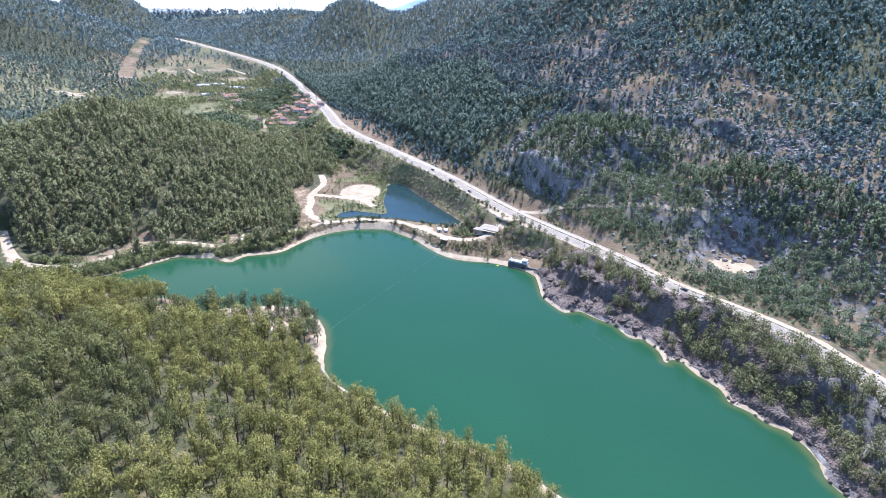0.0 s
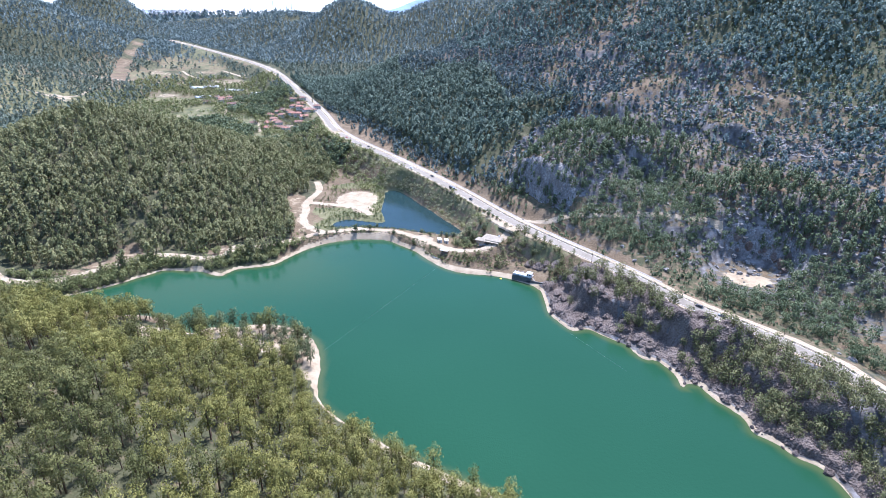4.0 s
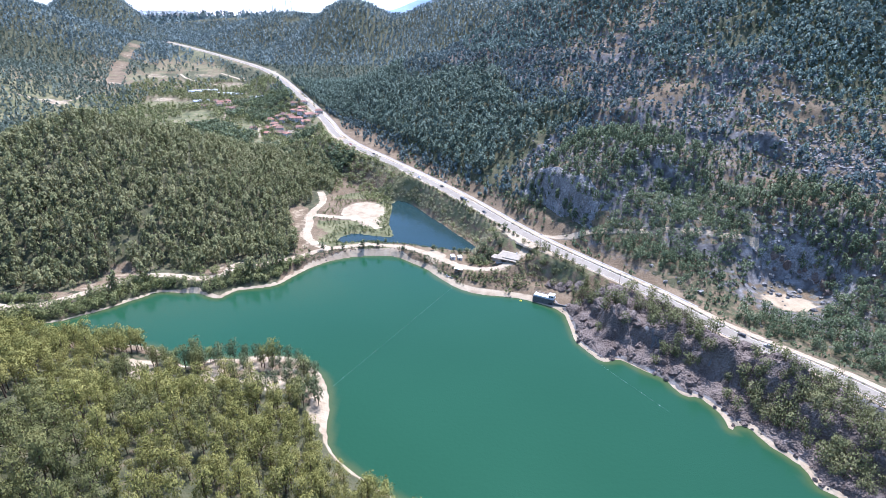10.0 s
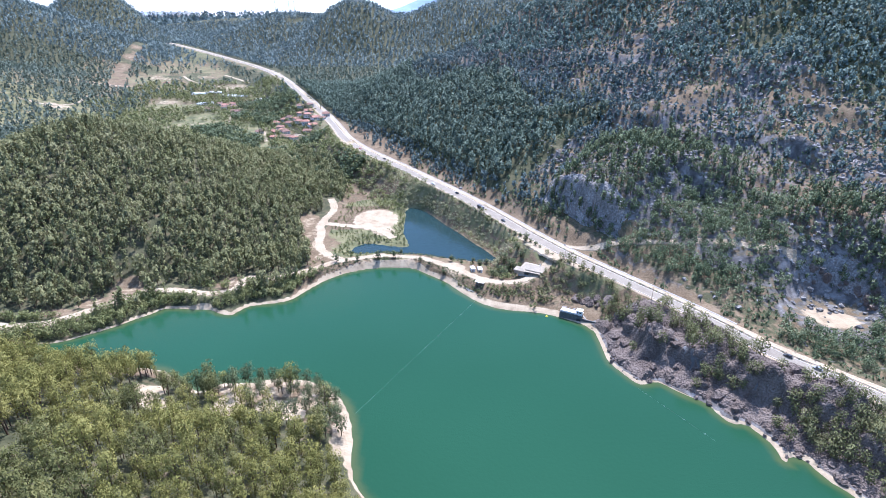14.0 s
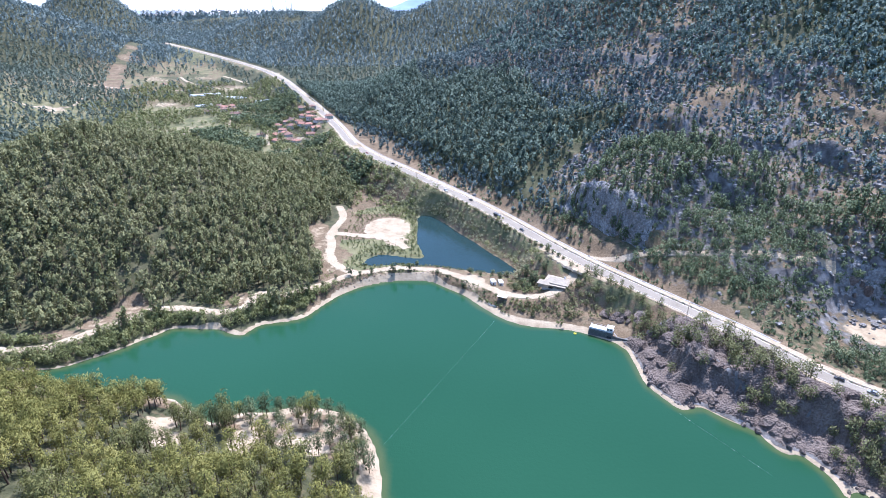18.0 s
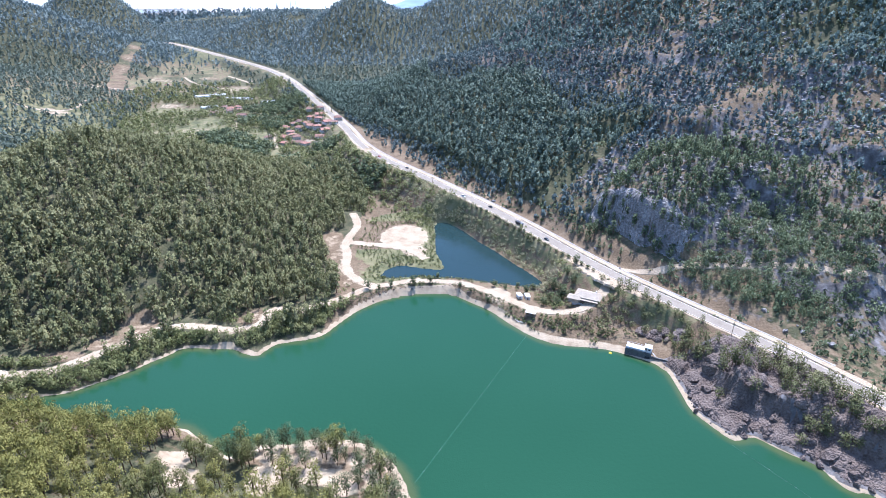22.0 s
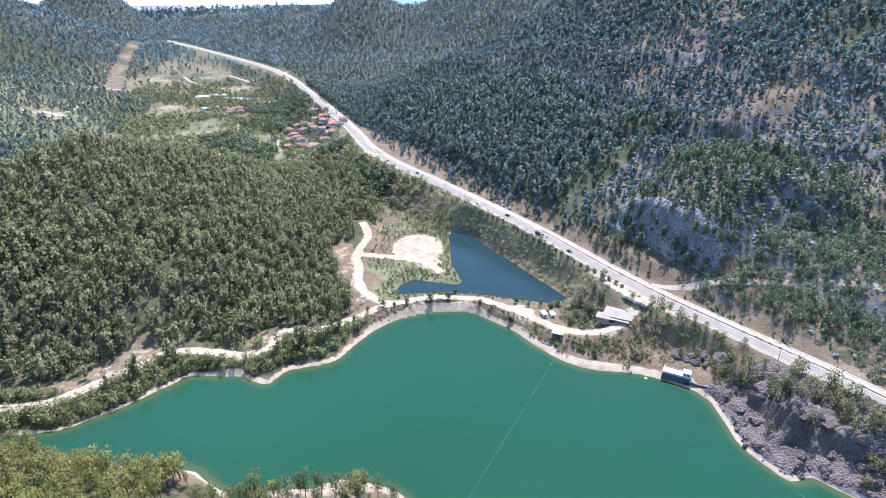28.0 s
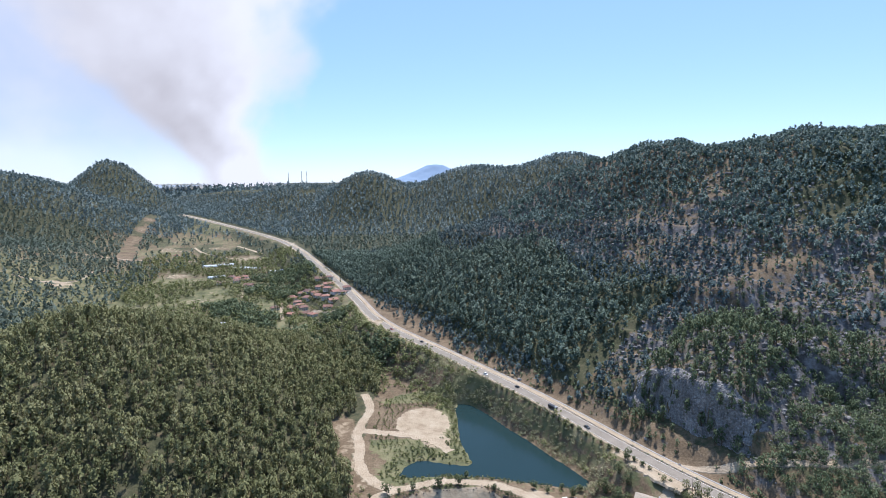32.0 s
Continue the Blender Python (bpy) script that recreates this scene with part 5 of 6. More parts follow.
def on_road(ob, x, y, lane, back=False):
    """Sets a vehicle on the highway, in the lane at that offset to the east of the middle."""
    d = [math.hypot(p[0] - x, p[1] - y) for p in ROAD_S]
    i = max(1, min(len(ROAD_S) - 2, int(np.argmin(d))))
    a, b = ROAD_S[i - 1], ROAD_S[i + 1]
    t = (b - a) / np.linalg.norm((b - a)[:2])
    u = float(np.clip((x - a[0]) * t[0] + (y - a[1]) * t[1], 0, np.linalg.norm((b - a)[:2])))
    p = a + t * u
    yaw = math.degrees(math.atan2(t[1], t[0])) + (180 if back else 0)
    pitch = -math.degrees(math.atan(t[2])) * (-1 if back else 1)
    lane = lane * 0.75 - 1.6
    m = pose(p[0] + t[1] * lane, p[1] - t[0] * lane, p[2] + 0.27, 0, pitch, yaw)
    return m


CARS = ((150.8, 300.6, 2.6, 0), (158.3, 289.3, 2.6, 2), (27.9, 483.1, -2.6, 0), (-10.6, 548.7, 2.5, 0), (-26.3, 578.7, -2.5, 1), (-120, 694, -2.6, 3), (-87.8, 655, 2.6, 0), (-187, 860, -2.5, 1))
CAR_KINDS = [car(p, 1.0, n) for p, n in zip(CAR_PAINTS, ("black", "white", "grey", "red"))]
used = set()
for x, y, lane, k in CARS:
    m = on_road(CAR_KINDS[k], x, y, lane, lane < 0)
    if k in used:
        copy_thing(CAR_KINDS[k], m)
    else:
        CAR_KINDS[k].matrix_basis = m
        used.add(k)
tr_ob = truck()
tr_ob.matrix_basis = on_road(tr_ob, 11.7, 512, -2.6, True)


# ---------------------------------------------------------------- crash barrier, poles, masts
def barrier(line, offset):
    """A steel crash barrier with its posts."""
    root = new("crash_barrier")
    pts = smooth(np.asarray(line, float), 2)
    t = np.gradient(pts[:, :2], axis=0)
    t /= np.hypot(t[:, 0], t[:, 1])[:, None]
    pts[:, 0] += t[:, 1] * offset
    pts[:, 1] -= t[:, 0] * offset
    prof = np.array([(0.0, 0.45), (0.1, 0.52), (0.0, 0.60), (0.1, 0.68), (0.0, 0.78), (-0.06, 0.6)])
    verts = [(p[0] + q[1] * w, p[1] - q[0] * w, p[2] + 0.2 + h) for p, q in zip(pts, t) for w, h in prof]
    ob = new("rail", mesh_from("rail", verts, grid_faces(len(pts), 6), [STEEL]))
    ob.parent = root
    post = mesh_from("post", [(x, y, z) for z in (-0.3, 0.85) for x, y in ((-0.06, -0.06), (0.06, -0.06), (0.06, 0.06), (-0.06, 0.06))],
                     [(0, 1, 5, 4), (1, 2, 6, 5), (2, 3, 7, 6), (3, 0, 4, 7), (4, 5, 6, 7)], [STEEL])
    step_len, run = 4.0, 0.0
    for a, b in zip(pts[:-1], pts[1:]):
        length = np.linalg.norm((b - a)[:2])
        while run < length:
            o = new("post", post)
            o.parent = root
            o.location = a + (b - a) * run / length + np.array((0, 0, 0.2))
            run += step_len
        run -= length
    return tagged(root, "galvanised steel crash barrier between road and gravel lane", "crash barrier")


barrier(ROAD[1:11], 2.95)


def utility_pole():
    root = new("utility_pole")
    part("pole", rod((0, 0, -0.5), (0, 0, 9.2), 0.17, sides=8, r2=0.1), TIMBER, root)
    part("cross_arm", box(0, 0, 8.6, 2.2, 0.14, 0.16, 0.02), TIMBER, root)
    for x in (-0.95, 0, 0.95):
        part("insulator", rod((x, 0, 8.68), (x, 0, 8.95), 0.07), CONCRETE, root)
    return tagged(root, "grey wooden utility pole beside the highway", "utility pole", "poles along the highway")


up = utility_pole()
at_ground(up, 101, 357, 60)
for x, y in ((59, 408), (-111, 664), (-62, 602), (143, 292), (-196, 878), (-208, 925)):
    copy_thing(up, pose(x, y, float(ground_z(x, y)), 0, 0, 58))


def mast(tall):
    root = new("radio_mast")
    legs = [(1.2 * math.cos(q), 1.2 * math.sin(q)) for q in (0.5, 2.6, 4.7)]
    for x, y in legs:
        part("leg", rod((x, y, -2), (x * 0.25, y * 0.25, tall), 0.30, sides=5), STEEL, root)
    for k in range(12):
        z = tall * k / 12
        s0, s1 = 1 - 0.75 * k / 12, 1 - 0.75 * (k + 1) / 12
        bm = bmesh.new()
        for i in range(3):
            a, b = legs[i], legs[(i + 1) % 3]
            rod((a[0] * s0, a[1] * s0, z), (b[0] * s1, b[1] * s1, z + tall / 12), 0.16, bm, 4)
        part("brace", bm, STEEL, root)
    return tagged(root, "tall grey lattice radio mast on the ridge", "radio mast", "masts on the ridge")


mk = mast(48)
for i, az in enumerate((-15.0, -13.7, -13.2)):
    x, y = -73 + 1760 * math.sin(radians(az)), 144 + 1760 * math.cos(radians(az))
    m = pose(x, y, float(ground_z(x, y)), 0, 0, 30 * i)
    if i:
        copy_thing(mk, m)
    else:
        mk.matrix_basis = m


# ---------------------------------------------------------------- float lines and buoys on the lake
def float_line(a, b, beads):
    root = new("float_line")
    a, b = Vector((*a, 0.04)), Vector((*b, 0.04))
    part("rope", rod(a, b, 0.022, sides=6), ROPE, root)
    bead = bmesh.new()
    bmesh.ops.create_uvsphere(bead, u_segments=8, v_segments=6, radius=0.15)
    me = bpy.data.meshes.new("float")
    bead.to_mesh(me), bead.free()
    me.materials.append(PAINT)
    for i in range(beads):
        o = new("float", me)
        o.parent = root
        o.location = a.lerp(b, (i + 0.5) / beads)
    return tagged(root, "thin pale rope with small white floats across the water", "float line", "float lines")


float_line((-3, 387), (-66, 276), 9)
float_line((75, 296), (98, 258), 4)


def buoy():
    root = new("buoy")
    bm = bmesh.new()
    bmesh.ops.create_uvsphere(bm, u_segments=12, v_segments=8, radius=0.9, matrix=Matrix.Diagonal((1, 1, 0.6, 1)))
    part("body", bm, YELLOW, root)
    part("stem", rod((0, 0, 0.4), (0, 0, 1.3), 0.1), YELLOW, root)
    return tagged(root, "yellow plastic buoy near the beach", "buoy")


buoy().location = (41, 367, 0.05)

# ---------------------------------------------------------------- rocks


def boulder_arrays(seed, sub=2):
    """A jagged lump of rock, 1 m in radius."""
    bm = bmesh.new()
    bmesh.ops.create_icosphere(bm, subdivisions=sub, radius=1.0)
    off = Vector((seed * 7.3, seed * 3.1, seed * 1.7))
    rng = np.random.RandomState(seed + 900)
    cuts = [(Vector(rng.normal(size=3)).normalized(), rng.uniform(0.5, 0.85)) for _ in range(11)]
    for v in bm.verts:
        v.co = v.co * (1.0 + noise.noise(v.co * 1.3 + off) * 0.35)
        for n, d in cuts:
            over = v.co.dot(n) - d
            if over > 0:
                v.co -= n * over * 0.95
        v.co += v.co * noise.noise(v.co * 4.1 + off) * 0.16
        v.co *= 1.2
    bm.verts.ensure_lookup_table()
    v = np.array([x.co[:] for x in bm.verts])
    f = np.array([[x.index for x in q.verts] for q in bm.faces])
    bm.free()
    return v, f, np.zeros(len(f), int)


ROCKS = [boulder_arrays(k) for k in range(6)]
SMALL_ROCKS = [boulder_arrays(k + 20, 1) for k in range(6)]
ROCK_MESHES = [mesh_from("boulder", v, f, [STONE]) for v, f, s in ROCKS]


def boulders(places, low, high, label, group, seed, name="boulder", tall=1.0, sunk=0.15):
    rng = np.random.RandomState(seed)
    for i, (x, y) in enumerate(places):
        ob = new(name, ROCK_MESHES[i % len(ROCK_MESHES)])
        s = rng.uniform(low, high)
        ob.matrix_basis = Matrix.LocRotScale((x, y, float(ground_z(x, y)) + sunk * s), Euler((rng.uniform(-0.3, 0.3), rng.uniform(-0.3, 0.3), rng.uniform(0, 6.28))), (s, s * rng.uniform(0.7, 1.2), s * tall * rng.uniform(0.7, 1.1)))
        tagged(ob, label, "rock", group)


def shore_keep(x, y):
    d = seg_distance(x, y, LAKE_S)[0]
    return (~inside(x, y, LAKE_S)) * (d < 5) * (x > 64) * (y < 345) * (y > 130) * 0.55


def outcrop_keep(x, y):
    d = seg_distance(x, y, LAKE_S)[0]
    s, e = mountain_axes(x, y)
    return (~inside(x, y, LAKE_S)) * (d > 5) * (d < 26) * (x > 66) * (y < 352) * (y > 215) * 0.22


boulders(scatter(60, 180, 130, 350, 4.0, shore_keep, 51), 0.7, 2.0, "pale grey boulder at the water's edge", "boulders along the shore", 52)
boulders(scatter(60, 170, 200, 355, 4.2, outcrop_keep, 53), 1.5, 4.2, "bare grey-brown rock outcrop above the lake", "rock outcrops above the lake", 54, "rock_outcrop", 0.9, 0.0)

boulders([(66, 377), (70, 374), (74, 371), (78, 367), (69, 380), (75, 377), (81, 371), (63, 382)], 2.4, 4.4, "grey rock outcrop behind the intake house", "rock outcrops behind the intake house", 55, "rock_outcrop", 0.9, 0.0)


def pit_keep(x, y):
    return (np.abs(np.hypot((x - 207) / 24, (y - 352) / 24) - 1) < 0.13) * ((x > 205) & (y > 345)) * 0.8


boulders(scatter(180, 240, 325, 385, 4.2, pit_keep, 65), 1.6, 3.6, "broken brown rock of the quarry face", "rocks of the quarry", 66, "quarry_rock", 1.2, -0.1)


def stones_keep(x, y):
    s, d = mountain_axes(x, y)
    streak = fractal(x, y, 55, 71)
    mid = np.interp(d, [14, 30, 60, 100, 160, 240, 290, 350], [0.03, 0.04, 0.3, 0.8, 1.1, 1.0, 0.4, 0.05]) * np.where((s > 370) & (d > 40) & (d < 160), 0.15, 1)
    streak = np.where(d < 45, np.maximum(streak, 0.5), streak)
    return off_roads(x, y, 9.5) * (d > 13) * (s < 700) * np.clip(4 * (streak - 0.42), 0.1, 1) * mid * in_view(x, y)


forest("mountain_rocks", scatter(-60, 560, 190, 800, 2.9, stones_keep, 57), SMALL_ROCKS, [LIME], "weathered limestone rocks strewn over the mountainside", "rocks", 0.5, 2.2, seed=58)


def bank_keep(x, y):
    d = seg_distance(x, y, LAKE_S)[0]
    return (~inside(x, y, LAKE_S)) * (d < 7) * (d > 1) * ((y > 425) | (x > 66)) * 0.5


forest("riprap", scatter(-120, 200, 130, 460, 2.2, bank_keep, 59), SMALL_ROCKS, [STONE], "loose riprap stones along the causeway", "stones", 0.25, 0.7, seed=60)


def rock_patch(name, x0, x1, y0, y1, cell, mask, amp, mat, label, seed):
    """Fractured bedrock: ledges, clefts and fine breakage on a close grid that sinks under the ground at its rim."""
    ax, ay = np.arange(x0, x1, cell), np.arange(y0, y1, cell)
    x, y = np.meshgrid(ax, ay, indexing="ij")
    rng = np.random.RandomState(seed)
    m = mask(x, y)
    x2, y2 = x + rng.uniform(-0.3, 0.3, x.shape) * cell, y + rng.uniform(-0.3, 0.3, x.shape) * cell
    ledge = fractal(x * 1.6 + y * 0.5, y * 0.7 - x * 0.3, 19, seed, 3)
    cleft = np.abs(2 * fractal(x + 0.4 * y, y - 0.4 * x, 18, seed + 7, 3) - 0.9)
    z = ground_z(x, y) + m * np.maximum(0.4, amp * (0.3 + 2.0 * (np.round(ledge * 7) / 7 - 0.44) + 0.7 * (ledge - 0.44) - 0.8 * np.exp(-((cleft / 0.07) ** 2)) + 0.3 * (fractal(x, y, 3.2, seed + 3, 3) - 0.45))) - (1 - m) * 1.2
    faces = grid_faces(len(ax), len(ay))
    keep = m.ravel()[faces].max(1) > 0.02
    tris = np.vstack([faces[keep][:, [0, 1, 2]], faces[keep][:, [0, 2, 3]]])
    ob = new(name, mesh_from(name, np.stack([x2, y2, z], -1).reshape(-1, 3), tris, [mat]))
    return tagged(ob, label, "rock", kind="structure")


def headland_mask(x, y):
    d = np.where(inside(x, y, LAKE_S), -1, 1) * seg_distance(x, y, LAKE_S)[0]
    return step(1.2, 4.0, d + 2.0 * (fractal(x, y, 8, 81) - 0.47)) * step(7.5, 10.5, west_of_road(x, y)) * step(362, 352, y + 6 * (fractal(x, y, 14, 82) - 0.47)) * step(66, 72, x)


def bluff_mask(x, y):
    s, e = mountain_axes(x, y)
    return step(50, 38, np.abs(s - 290) + 20 * (fractal(x, y, 20, 83) - 0.47)) * step(10, 6, np.abs(e - 47) + 8 * (fractal(x, y, 12, 84) - 0.47))


def quarry_mask(x, y):
    r = np.hypot((x - 207) / 24, (y - 352) / 24)
    return step(0.86, 0.98, r) * step(1.38, 1.18, r + 0.5 * (fractal(x, y, 16, 85) - 0.47)) * step(-0.25, 0.05, (x - 207) / 24 + 0.8 * (y - 352) / 24 - 0.35)


rock_patch("rock_headland", 64, 176, 150, 366, 1.0, headland_mask, 5.0, STONE, "fractured brown bedrock of the headland above the lake", 86)
rock_patch("rock_bluff", -20, 190, 380, 540, 1.2, bluff_mask, 7.0, LIME, "sheer grey limestone bluff on the mountainside", 87)
rock_patch("quarry_face", 200, 256, 335, 400, 1.1, quarry_mask, 3.0, LIME, "broken grey rock face of the old quarry", 88)

# ---------------------------------------------------------------- single trees
ROUND = [clump_tree(600 + i, 5.2, 4.4, 240, 0.42, clumps=12, bare=0.22) for i in range(3)]
CYPRESS = [clump_tree(700 + i, 10, 2.0, 150, 0.5, clumps=12, bare=0.06, cone=0.6) for i in range(2)]
CAPE_KINDS = [tree_kind("shore_pine", p, BARK, OAK, "dark green pine on the sandy promontory", "tree", "pines on the promontory") for p in NEAR_PINES[:3]]
plant(CAPE_KINDS, [(-133, 293), (-128, 290), (-122, 293), (-116, 295), (-106, 288), (-101, 291), (-96, 286), (-90, 284), (-84, 282), (-80, 278), (-92, 266), (-95, 262), (-80, 258), (-84, 262), (-138, 281), (-142, 285), (-74, 272), (-77, 268), (-112, 282), (-118, 280), (-134, 284), (-110, 294), (-104, 294), (-88, 276), (-144, 291), (-125, 296), (-119, 299), (-99, 297), (-93, 293), (-86, 289), (-81, 284), (-76, 279), (-73, 264), (-70, 259), (-76, 255), (-88, 270), (-99, 284), (-116, 289), (-126, 283), (-138, 290), (-82, 270), (-78, 262)], 0.75, 1.3, 31)
ROUND_KINDS = [tree_kind("broadleaf_tree", p, BARK, OAK, "small rounded dark green tree by the causeway", "tree", "trees along the causeway") for p in ROUND]
plant(ROUND_KINDS, [(-57, 453), (-42, 438.5), (-35, 433), (-24, 421), (-113, 432), (-104, 437), (-89, 440), (-2, 440), (-11, 436), (-97, 437), (-74, 443), (8, 437), (-18, 440), (3, 432), (22, 420), (26, 424), (20, 428), (30, 420), (16, 432), (-120, 421), (-62, 445)], 0.55, 1.25, 33)
ROAD_KINDS = [tree_kind("roadside_pine", p, BARK, CRAG_LEAF, "bushy green pine beside the highway", "tree", "pines by the highway") for p in CRAG_PINES[:3]]
plant(ROAD_KINDS, [(74.7, 393), (70, 401), (80, 380), (84.2, 371), (57.5, 412), (63.7, 402), (49, 420), (54, 405), (60, 394), (66, 388), (72, 378), (58, 386), (64, 380), (88, 364), (45, 402), (50, 396), (56, 400), (68, 394), (78, 386), (92, 372), (83, 377), (62, 409), (52, 412), (46, 392), (53, 390), (76, 369), (84, 366)], 0.42, 0.8, 35)

EDGE_KINDS = [tree_kind("roadside_bush", clump_tree(650 + i, 2.6, 3.0, 130, 0.34, clumps=9, bare=0.12), BARK, OAK, "rounded dark green bush at the edge of the highway", "bush", "bushes along the highway") for i in range(3)]
run = np.cumsum(np.r_[0, np.hypot(*np.diff(ROAD_S[:, :2], axis=0).T)])
edge = [(float(np.interp(q, run, ROAD_S[:, 0])) - 8.0, float(np.interp(q, run, ROAD_S[:, 1])) - 4.8) for q in 440 + np.arange(26) * 6.3 + np.random.RandomState(8).uniform(-1.5, 1.5, 26)]
plant(EDGE_KINDS, edge, 0.6, 1.15, 39)

BIG_KINDS = [tree_kind("large_tree", clump_tree(660 + i, 8.2, 7.2, 330, 0.48, clumps=16, bare=0.14), BARK, OAK, "large dark green tree beside the roadside restaurant", "tree", "large trees by the restaurant") for i in range(3)]
plant(BIG_KINDS, [(16.0, 421.0), (23.0, 428.0), (30.0, 436.0), (37.0, 442.0), (11.0, 413.0), (27.0, 417.0), (18.0, 410.0), (24.0, 421.0), (32.0, 427.0), (20.0, 432.0)], 0.65, 1.05, 41)
GARDEN_KINDS = [tree_kind("garden_bush", clump_tree(680 + i, 1.9, 2.2, 90, 0.3, clumps=7, bare=0.1), BARK, BUSH, "low green bush in the strip above the beach", "bush", "bushes above the beach") for i in range(3)]
plant(GARDEN_KINDS, [(7 + 2.6 * i - 1.1 * j, 399 - 1.9 * i - 2.9 * j) for i in range(6) for j in range(3)] + [(-14, 407), (-12, 405), (-9, 403), (-6.4, 400), (-3.5, 397), (-1, 395), (30, 385), (34, 383), (38, 381), (41, 379), (26, 387)], 0.6, 1.3, 42)
LOW_KINDS = [tree_kind("median_bush", clump_tree(670 + i, 1.0, 1.5, 40, 0.26, trunk=False, clumps=5, bare=0.1), BARK, BUSH, "small dry bush between road and gravel lane", "bush", "small bushes between road and gravel lane") for i in range(3)]
jit = np.random.RandomState(9)
low_row = [(float(np.interp(q, run, ROAD_S[:, 0])) + 2.9, float(np.interp(q, run, ROAD_S[:, 1])) + 1.8) for q in np.arange(115, 480, 4.2) + jit.uniform(-1.6, 1.6, 87)]
plant(LOW_KINDS, low_row, 0.5, 1.25, 40)


def reed_keep(x, y):
    ring = np.hypot((x - CIRCLE[0]) / CIRCLE[2], (y - CIRCLE[1]) / CIRCLE[3])
    return (ring > 1.12) * (ring < 2.3) * off_roads(x, y, 10, 4) * (x > -122) * (x < -58) * 0.85


SAPLINGS = [clump_tree(800 + i, 1.6, 1.3, 24, 0.35, clumps=4, bare=0.2) for i in range(3)]
forest("saplings", scatter(-128, -50, 470, 600, 3.2, reed_keep, 61), SAPLINGS, [BARK, BUSH], "rows of young saplings round the sand circle", "saplings", 0.7, 1.3, seed=62)


def wet_keep(x, y):
    pond = seg_distance(x, y, POND_S)[0]
    return (~inside(x, y, POND_S)) * (pond > 0.6) * off_roads(x, y, 10, 3.6) * np.where((x < -52) & (y < 500), 0.55 * (pond < 14), 0.8 * (pond < 5) * (x < -40))


SEDGES = [clump_tree(820 + i, 1.3, 1.6, 26, 0.34, trunk=False, clumps=4, bare=0.1) for i in range(3)]
forest("reeds", scatter(-130, 0, 440, 590, 2.0, wet_keep, 67), SEDGES, [BARK, BUSH], "green reeds and low bushes on the marshy bank of the pond", "reeds", 0.5, 1.3, seed=68)


def orchard_keep(x, y):
    s, e = mountain_axes(x, y)
    k = (seg_distance(x, y, ROAD)[0] > 11) & (west_of_road(x, y) > 0) & (y > 610) & (y < 1180) & (ground_z(x, y) < 62) & (x > -600) & (x > -200 - 1.1 * (y - 600))
    for hx, hy in HOUSES:
        k &= np.hypot(x - hx, y - hy) > 6.5
    for cx, cy, rx_, ry_, q in FIELDS:
        k &= np.hypot((x - cx) / rx_, (y - cy) / ry_) > 0.95
    return k * np.clip(3.6 * (fractal(x, y, 50, 67) - 0.25), 0.16, 1)


ORCHARD = [clump_tree(850 + i, 6.5, 6.0, 46, 0.95, clumps=7, bare=0.15) for i in range(4)]
forest("valley_trees", scatter(-600, -60, 600, 1180, 6.5, orchard_keep, 63), ORCHARD, [BARK, BUSH], "orchard and garden trees between the village fields", "trees", 0.6, 1.25, seed=64)
GROVES = ((-292, 800, 26, 22), (-333, 832, 26, 24), (-237, 734, 12, 22), (-277, 768, 14, 14), (-359, 852, 22, 20), (-205, 712, 26, 16), (-150, 672, 26, 18), (-125, 650, 18, 14), (-300, 1000, 50, 34), (-330, 930, 24, 20), (-196, 770, 18, 14), (-290, 920, 20, 30))


def grove_keep(x, y):
    k = np.zeros_like(x)
    for cx, cy, rx_, ry_ in GROVES:
        k = np.maximum(k, np.exp(-((((x - cx) / rx_) ** 2 + ((y - cy) / ry_) ** 2) ** 2)))
    for hx, hy in HOUSES:
        k = k * (np.hypot(x - hx, y - hy) > 8)
    return k * (seg_distance(x, y, ROAD)[0] > 11)


forest("valley_groves", scatter(-400, -90, 620, 1040, 4.6, grove_keep, 69), ORCHARD, [BARK, FOOT_LEAF], "dense dark green groves round the village", "trees", 0.8, 1.5, seed=70)
CYP = [tree_kind("cypress", p, BARK, OAK, "tall dark cypress in the village", "tree", "village cypresses") for p in CYPRESS]
plant(CYP, [(-232, 905), (-238, 920), (-225, 890), (-300, 1050), (-315, 1052), (-325, 1056), (-262, 905), (-355, 985), (-285, 840), (-278, 828), (-240, 760), (-246, 764), (-236, 756), (-310, 900), (-330, 870), (-405, 1030), (-372, 1015), (-212, 915)], 0.9, 1.5, 37)

# ---------------------------------------------------------------- distance: far mountain, hazy hills, smoke


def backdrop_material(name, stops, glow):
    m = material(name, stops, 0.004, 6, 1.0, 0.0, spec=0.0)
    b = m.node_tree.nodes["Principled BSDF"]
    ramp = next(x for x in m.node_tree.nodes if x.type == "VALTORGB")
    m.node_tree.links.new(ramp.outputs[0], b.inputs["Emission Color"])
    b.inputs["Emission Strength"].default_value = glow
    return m


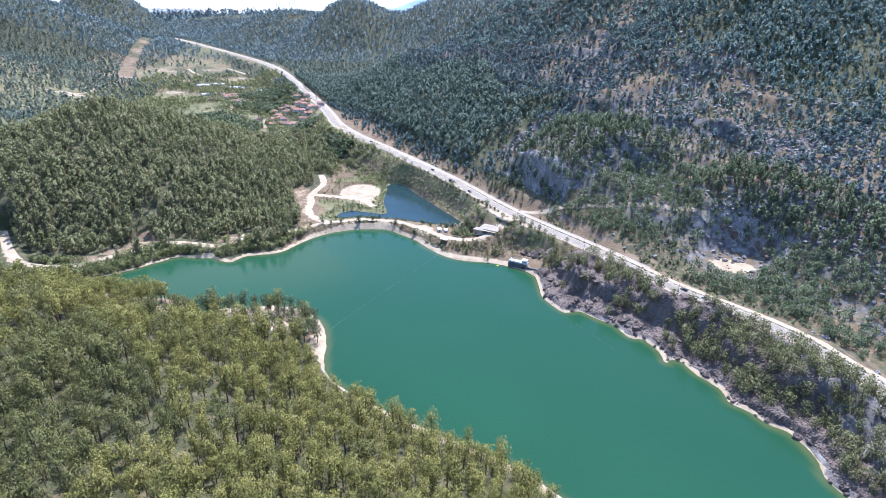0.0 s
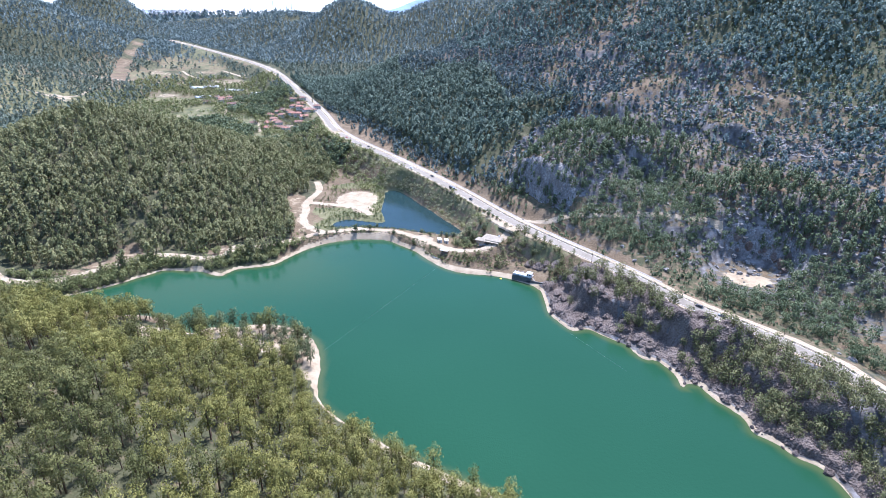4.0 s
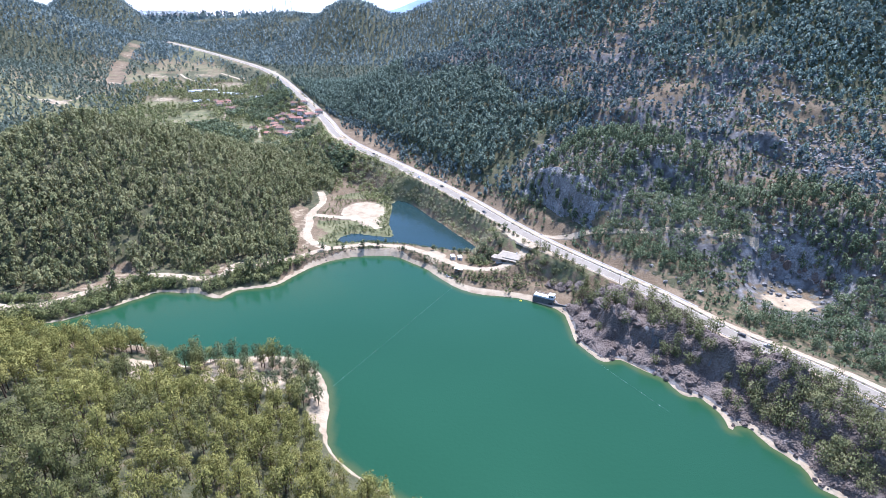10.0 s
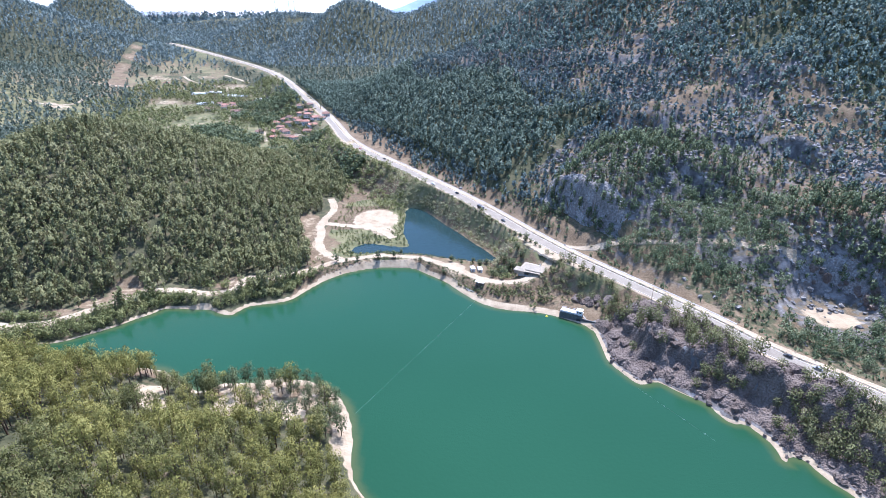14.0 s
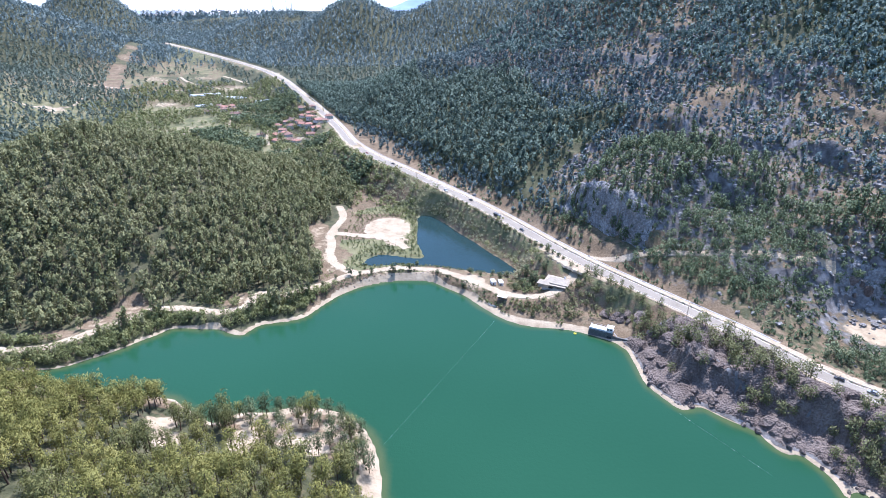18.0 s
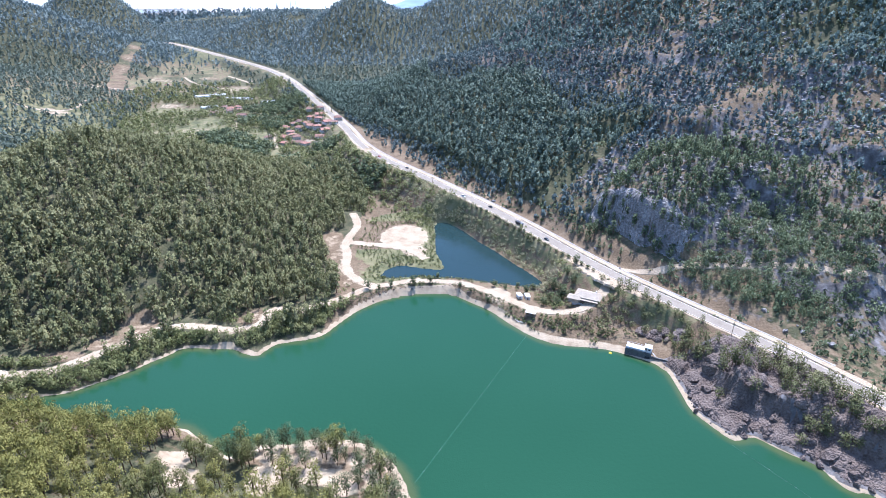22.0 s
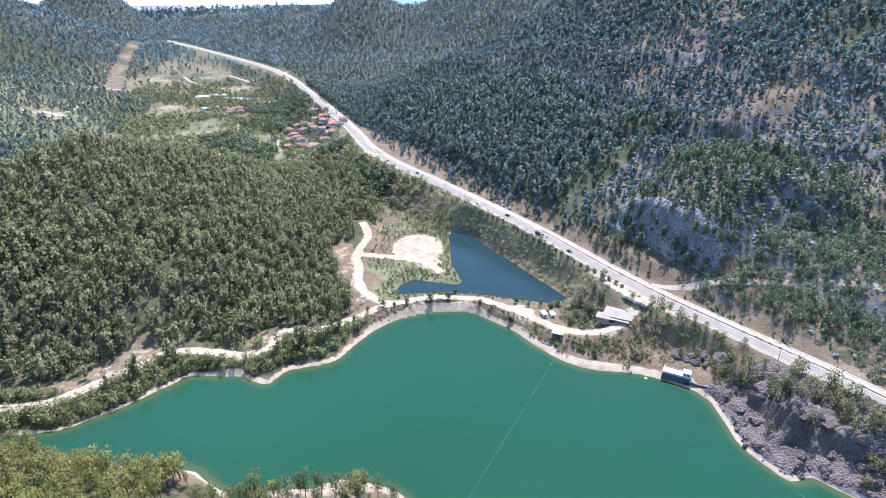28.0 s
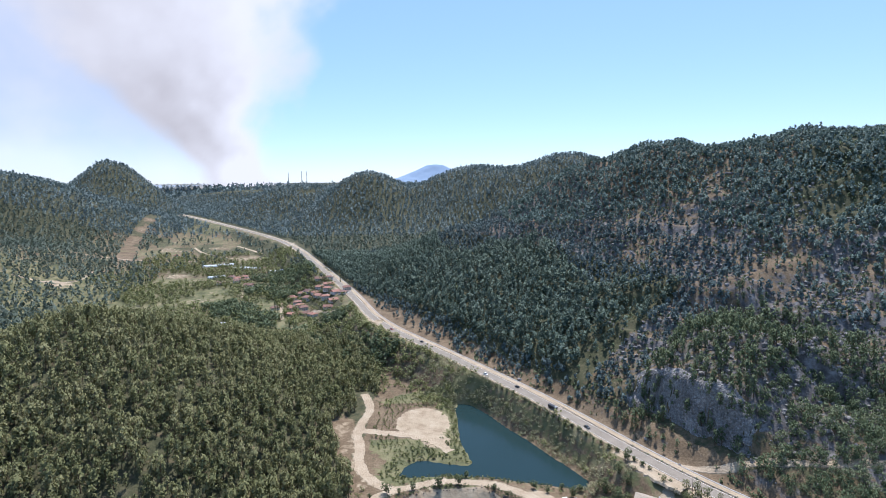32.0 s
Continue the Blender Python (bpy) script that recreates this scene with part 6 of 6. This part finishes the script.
# haze of the far air painted as blue colour plus a glow
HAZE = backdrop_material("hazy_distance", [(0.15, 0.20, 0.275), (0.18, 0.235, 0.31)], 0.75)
az = np.radians(np.linspace(-52, 52, 160))
rise = 168 + 34 * np.interp(np.degrees(az), [-52, -36, -28, -20, -10, 10, 52], [0.9, 0.55, 0.25, 0.2, 0.25, 0.3, 0.6]) + 14 * (fractal(az * 4000, az * 0, 160, 91) - 0.45)
rows = [np.column_stack([-73 + r * np.sin(az), 144 + r * np.cos(az), z]) for r, z in ((4560, np.full(160, 60.0)), (4600, rise), (4680, rise - 8))]
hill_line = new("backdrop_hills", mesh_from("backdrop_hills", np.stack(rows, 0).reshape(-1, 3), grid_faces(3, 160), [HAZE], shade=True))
tagged(hill_line, "low hazy blue hills on the horizon", "backdrop", kind="structure")
u, v = np.meshgrid(np.linspace(-1, 1, 70), np.linspace(-1, 1, 40), indexing="ij")
r = np.hypot(u * (1 + 0.15 * v), v)
top = np.interp(r, [0, 0.12, 0.3, 0.55, 0.8, 1.0], [322, 312, 262, 210, 176, 150]) + 26 * (fractal(u * 900, v * 900, 200, 93) - 0.47) * (r > 0.1)
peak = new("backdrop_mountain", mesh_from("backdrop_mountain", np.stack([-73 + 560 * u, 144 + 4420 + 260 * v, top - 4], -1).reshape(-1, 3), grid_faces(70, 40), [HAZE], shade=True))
tagged(peak, "lone mountain far beyond the valley, painted blue with haze", "backdrop", kind="structure")


def smoke_material():
    m = bpy.data.materials.new("smoke_haze")
    m.use_nodes = True
    n, l = m.node_tree.nodes, m.node_tree.links
    n.remove(n["Principled BSDF"])
    att, sep = n.new("ShaderNodeAttribute"), n.new("ShaderNodeSeparateColor")
    att.attribute_name = "plume"
    l.new(att.outputs["Color"], sep.inputs[0])
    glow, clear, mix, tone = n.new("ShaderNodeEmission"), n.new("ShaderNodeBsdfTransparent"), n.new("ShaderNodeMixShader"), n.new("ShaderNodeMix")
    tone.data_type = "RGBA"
    # the sheet glows between these two tones instead of being lit
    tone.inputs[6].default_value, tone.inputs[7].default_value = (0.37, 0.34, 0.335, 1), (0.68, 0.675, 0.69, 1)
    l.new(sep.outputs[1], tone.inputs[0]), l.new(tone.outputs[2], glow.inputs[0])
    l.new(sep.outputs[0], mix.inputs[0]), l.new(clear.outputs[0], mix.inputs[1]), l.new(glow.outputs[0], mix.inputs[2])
    l.new(mix.outputs[0], n["Material Output"].inputs[0])
    return m


A, E = np.meshgrid(np.linspace(-52, -4, 150), np.linspace(-2.5, 24, 90), indexing="ij")
rgt = np.interp(E, [-2, 4, 7.4, 10.6, 13.2, 17.4, 24], [-16.0, -16.4, -15.5, -13.7, -12.4, -9.8, -6.0])
lft = np.interp(E, [-2, 1.3, 3.4, 5, 8, 12, 24], [-22.0, -23.6, -25.4, -27.2, -31.0, -36.0, -44.0])
rag = fractal(A * 10 + 900, E * 10 + 300, 45, 95, 5) - 0.47
f = (A - lft) / (rgt - lft) + rag * np.interp(E, [0, 6, 15], [0.55, 0.5, 0.35])
thick = step(-0.25, 0.2, f) * step(1.1, 0.8, f) * 0.97
veil = np.interp(E, [-1, 1.5, 5, 12], [0.15, 0.55, 0.72, 0.85]) * step(1.0, 0.5, f) * (0.8 + 0.6 * rag)
thick = np.maximum(thick, veil)
# brightness painted across the plume: darker core, white right side
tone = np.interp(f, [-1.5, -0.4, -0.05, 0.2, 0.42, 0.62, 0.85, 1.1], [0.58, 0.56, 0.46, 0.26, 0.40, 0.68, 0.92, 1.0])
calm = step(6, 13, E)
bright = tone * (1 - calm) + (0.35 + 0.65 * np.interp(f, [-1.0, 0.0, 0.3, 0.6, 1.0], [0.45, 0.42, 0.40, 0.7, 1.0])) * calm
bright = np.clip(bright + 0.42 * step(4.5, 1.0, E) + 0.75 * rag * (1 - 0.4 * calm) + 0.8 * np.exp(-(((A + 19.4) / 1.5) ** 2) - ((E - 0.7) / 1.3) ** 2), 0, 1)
R = 4350
sx, sy = -73 + R * np.sin(np.radians(A)), 144 + R * np.cos(np.radians(A))
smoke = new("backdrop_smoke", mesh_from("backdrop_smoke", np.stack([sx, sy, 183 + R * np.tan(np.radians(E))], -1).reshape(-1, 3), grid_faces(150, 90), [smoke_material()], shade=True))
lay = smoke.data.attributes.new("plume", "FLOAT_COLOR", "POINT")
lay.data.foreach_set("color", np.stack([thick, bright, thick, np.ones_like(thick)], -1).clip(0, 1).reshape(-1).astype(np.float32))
tagged(smoke, "pale grey smoke column drifting over the far plain", "backdrop", kind="structure")
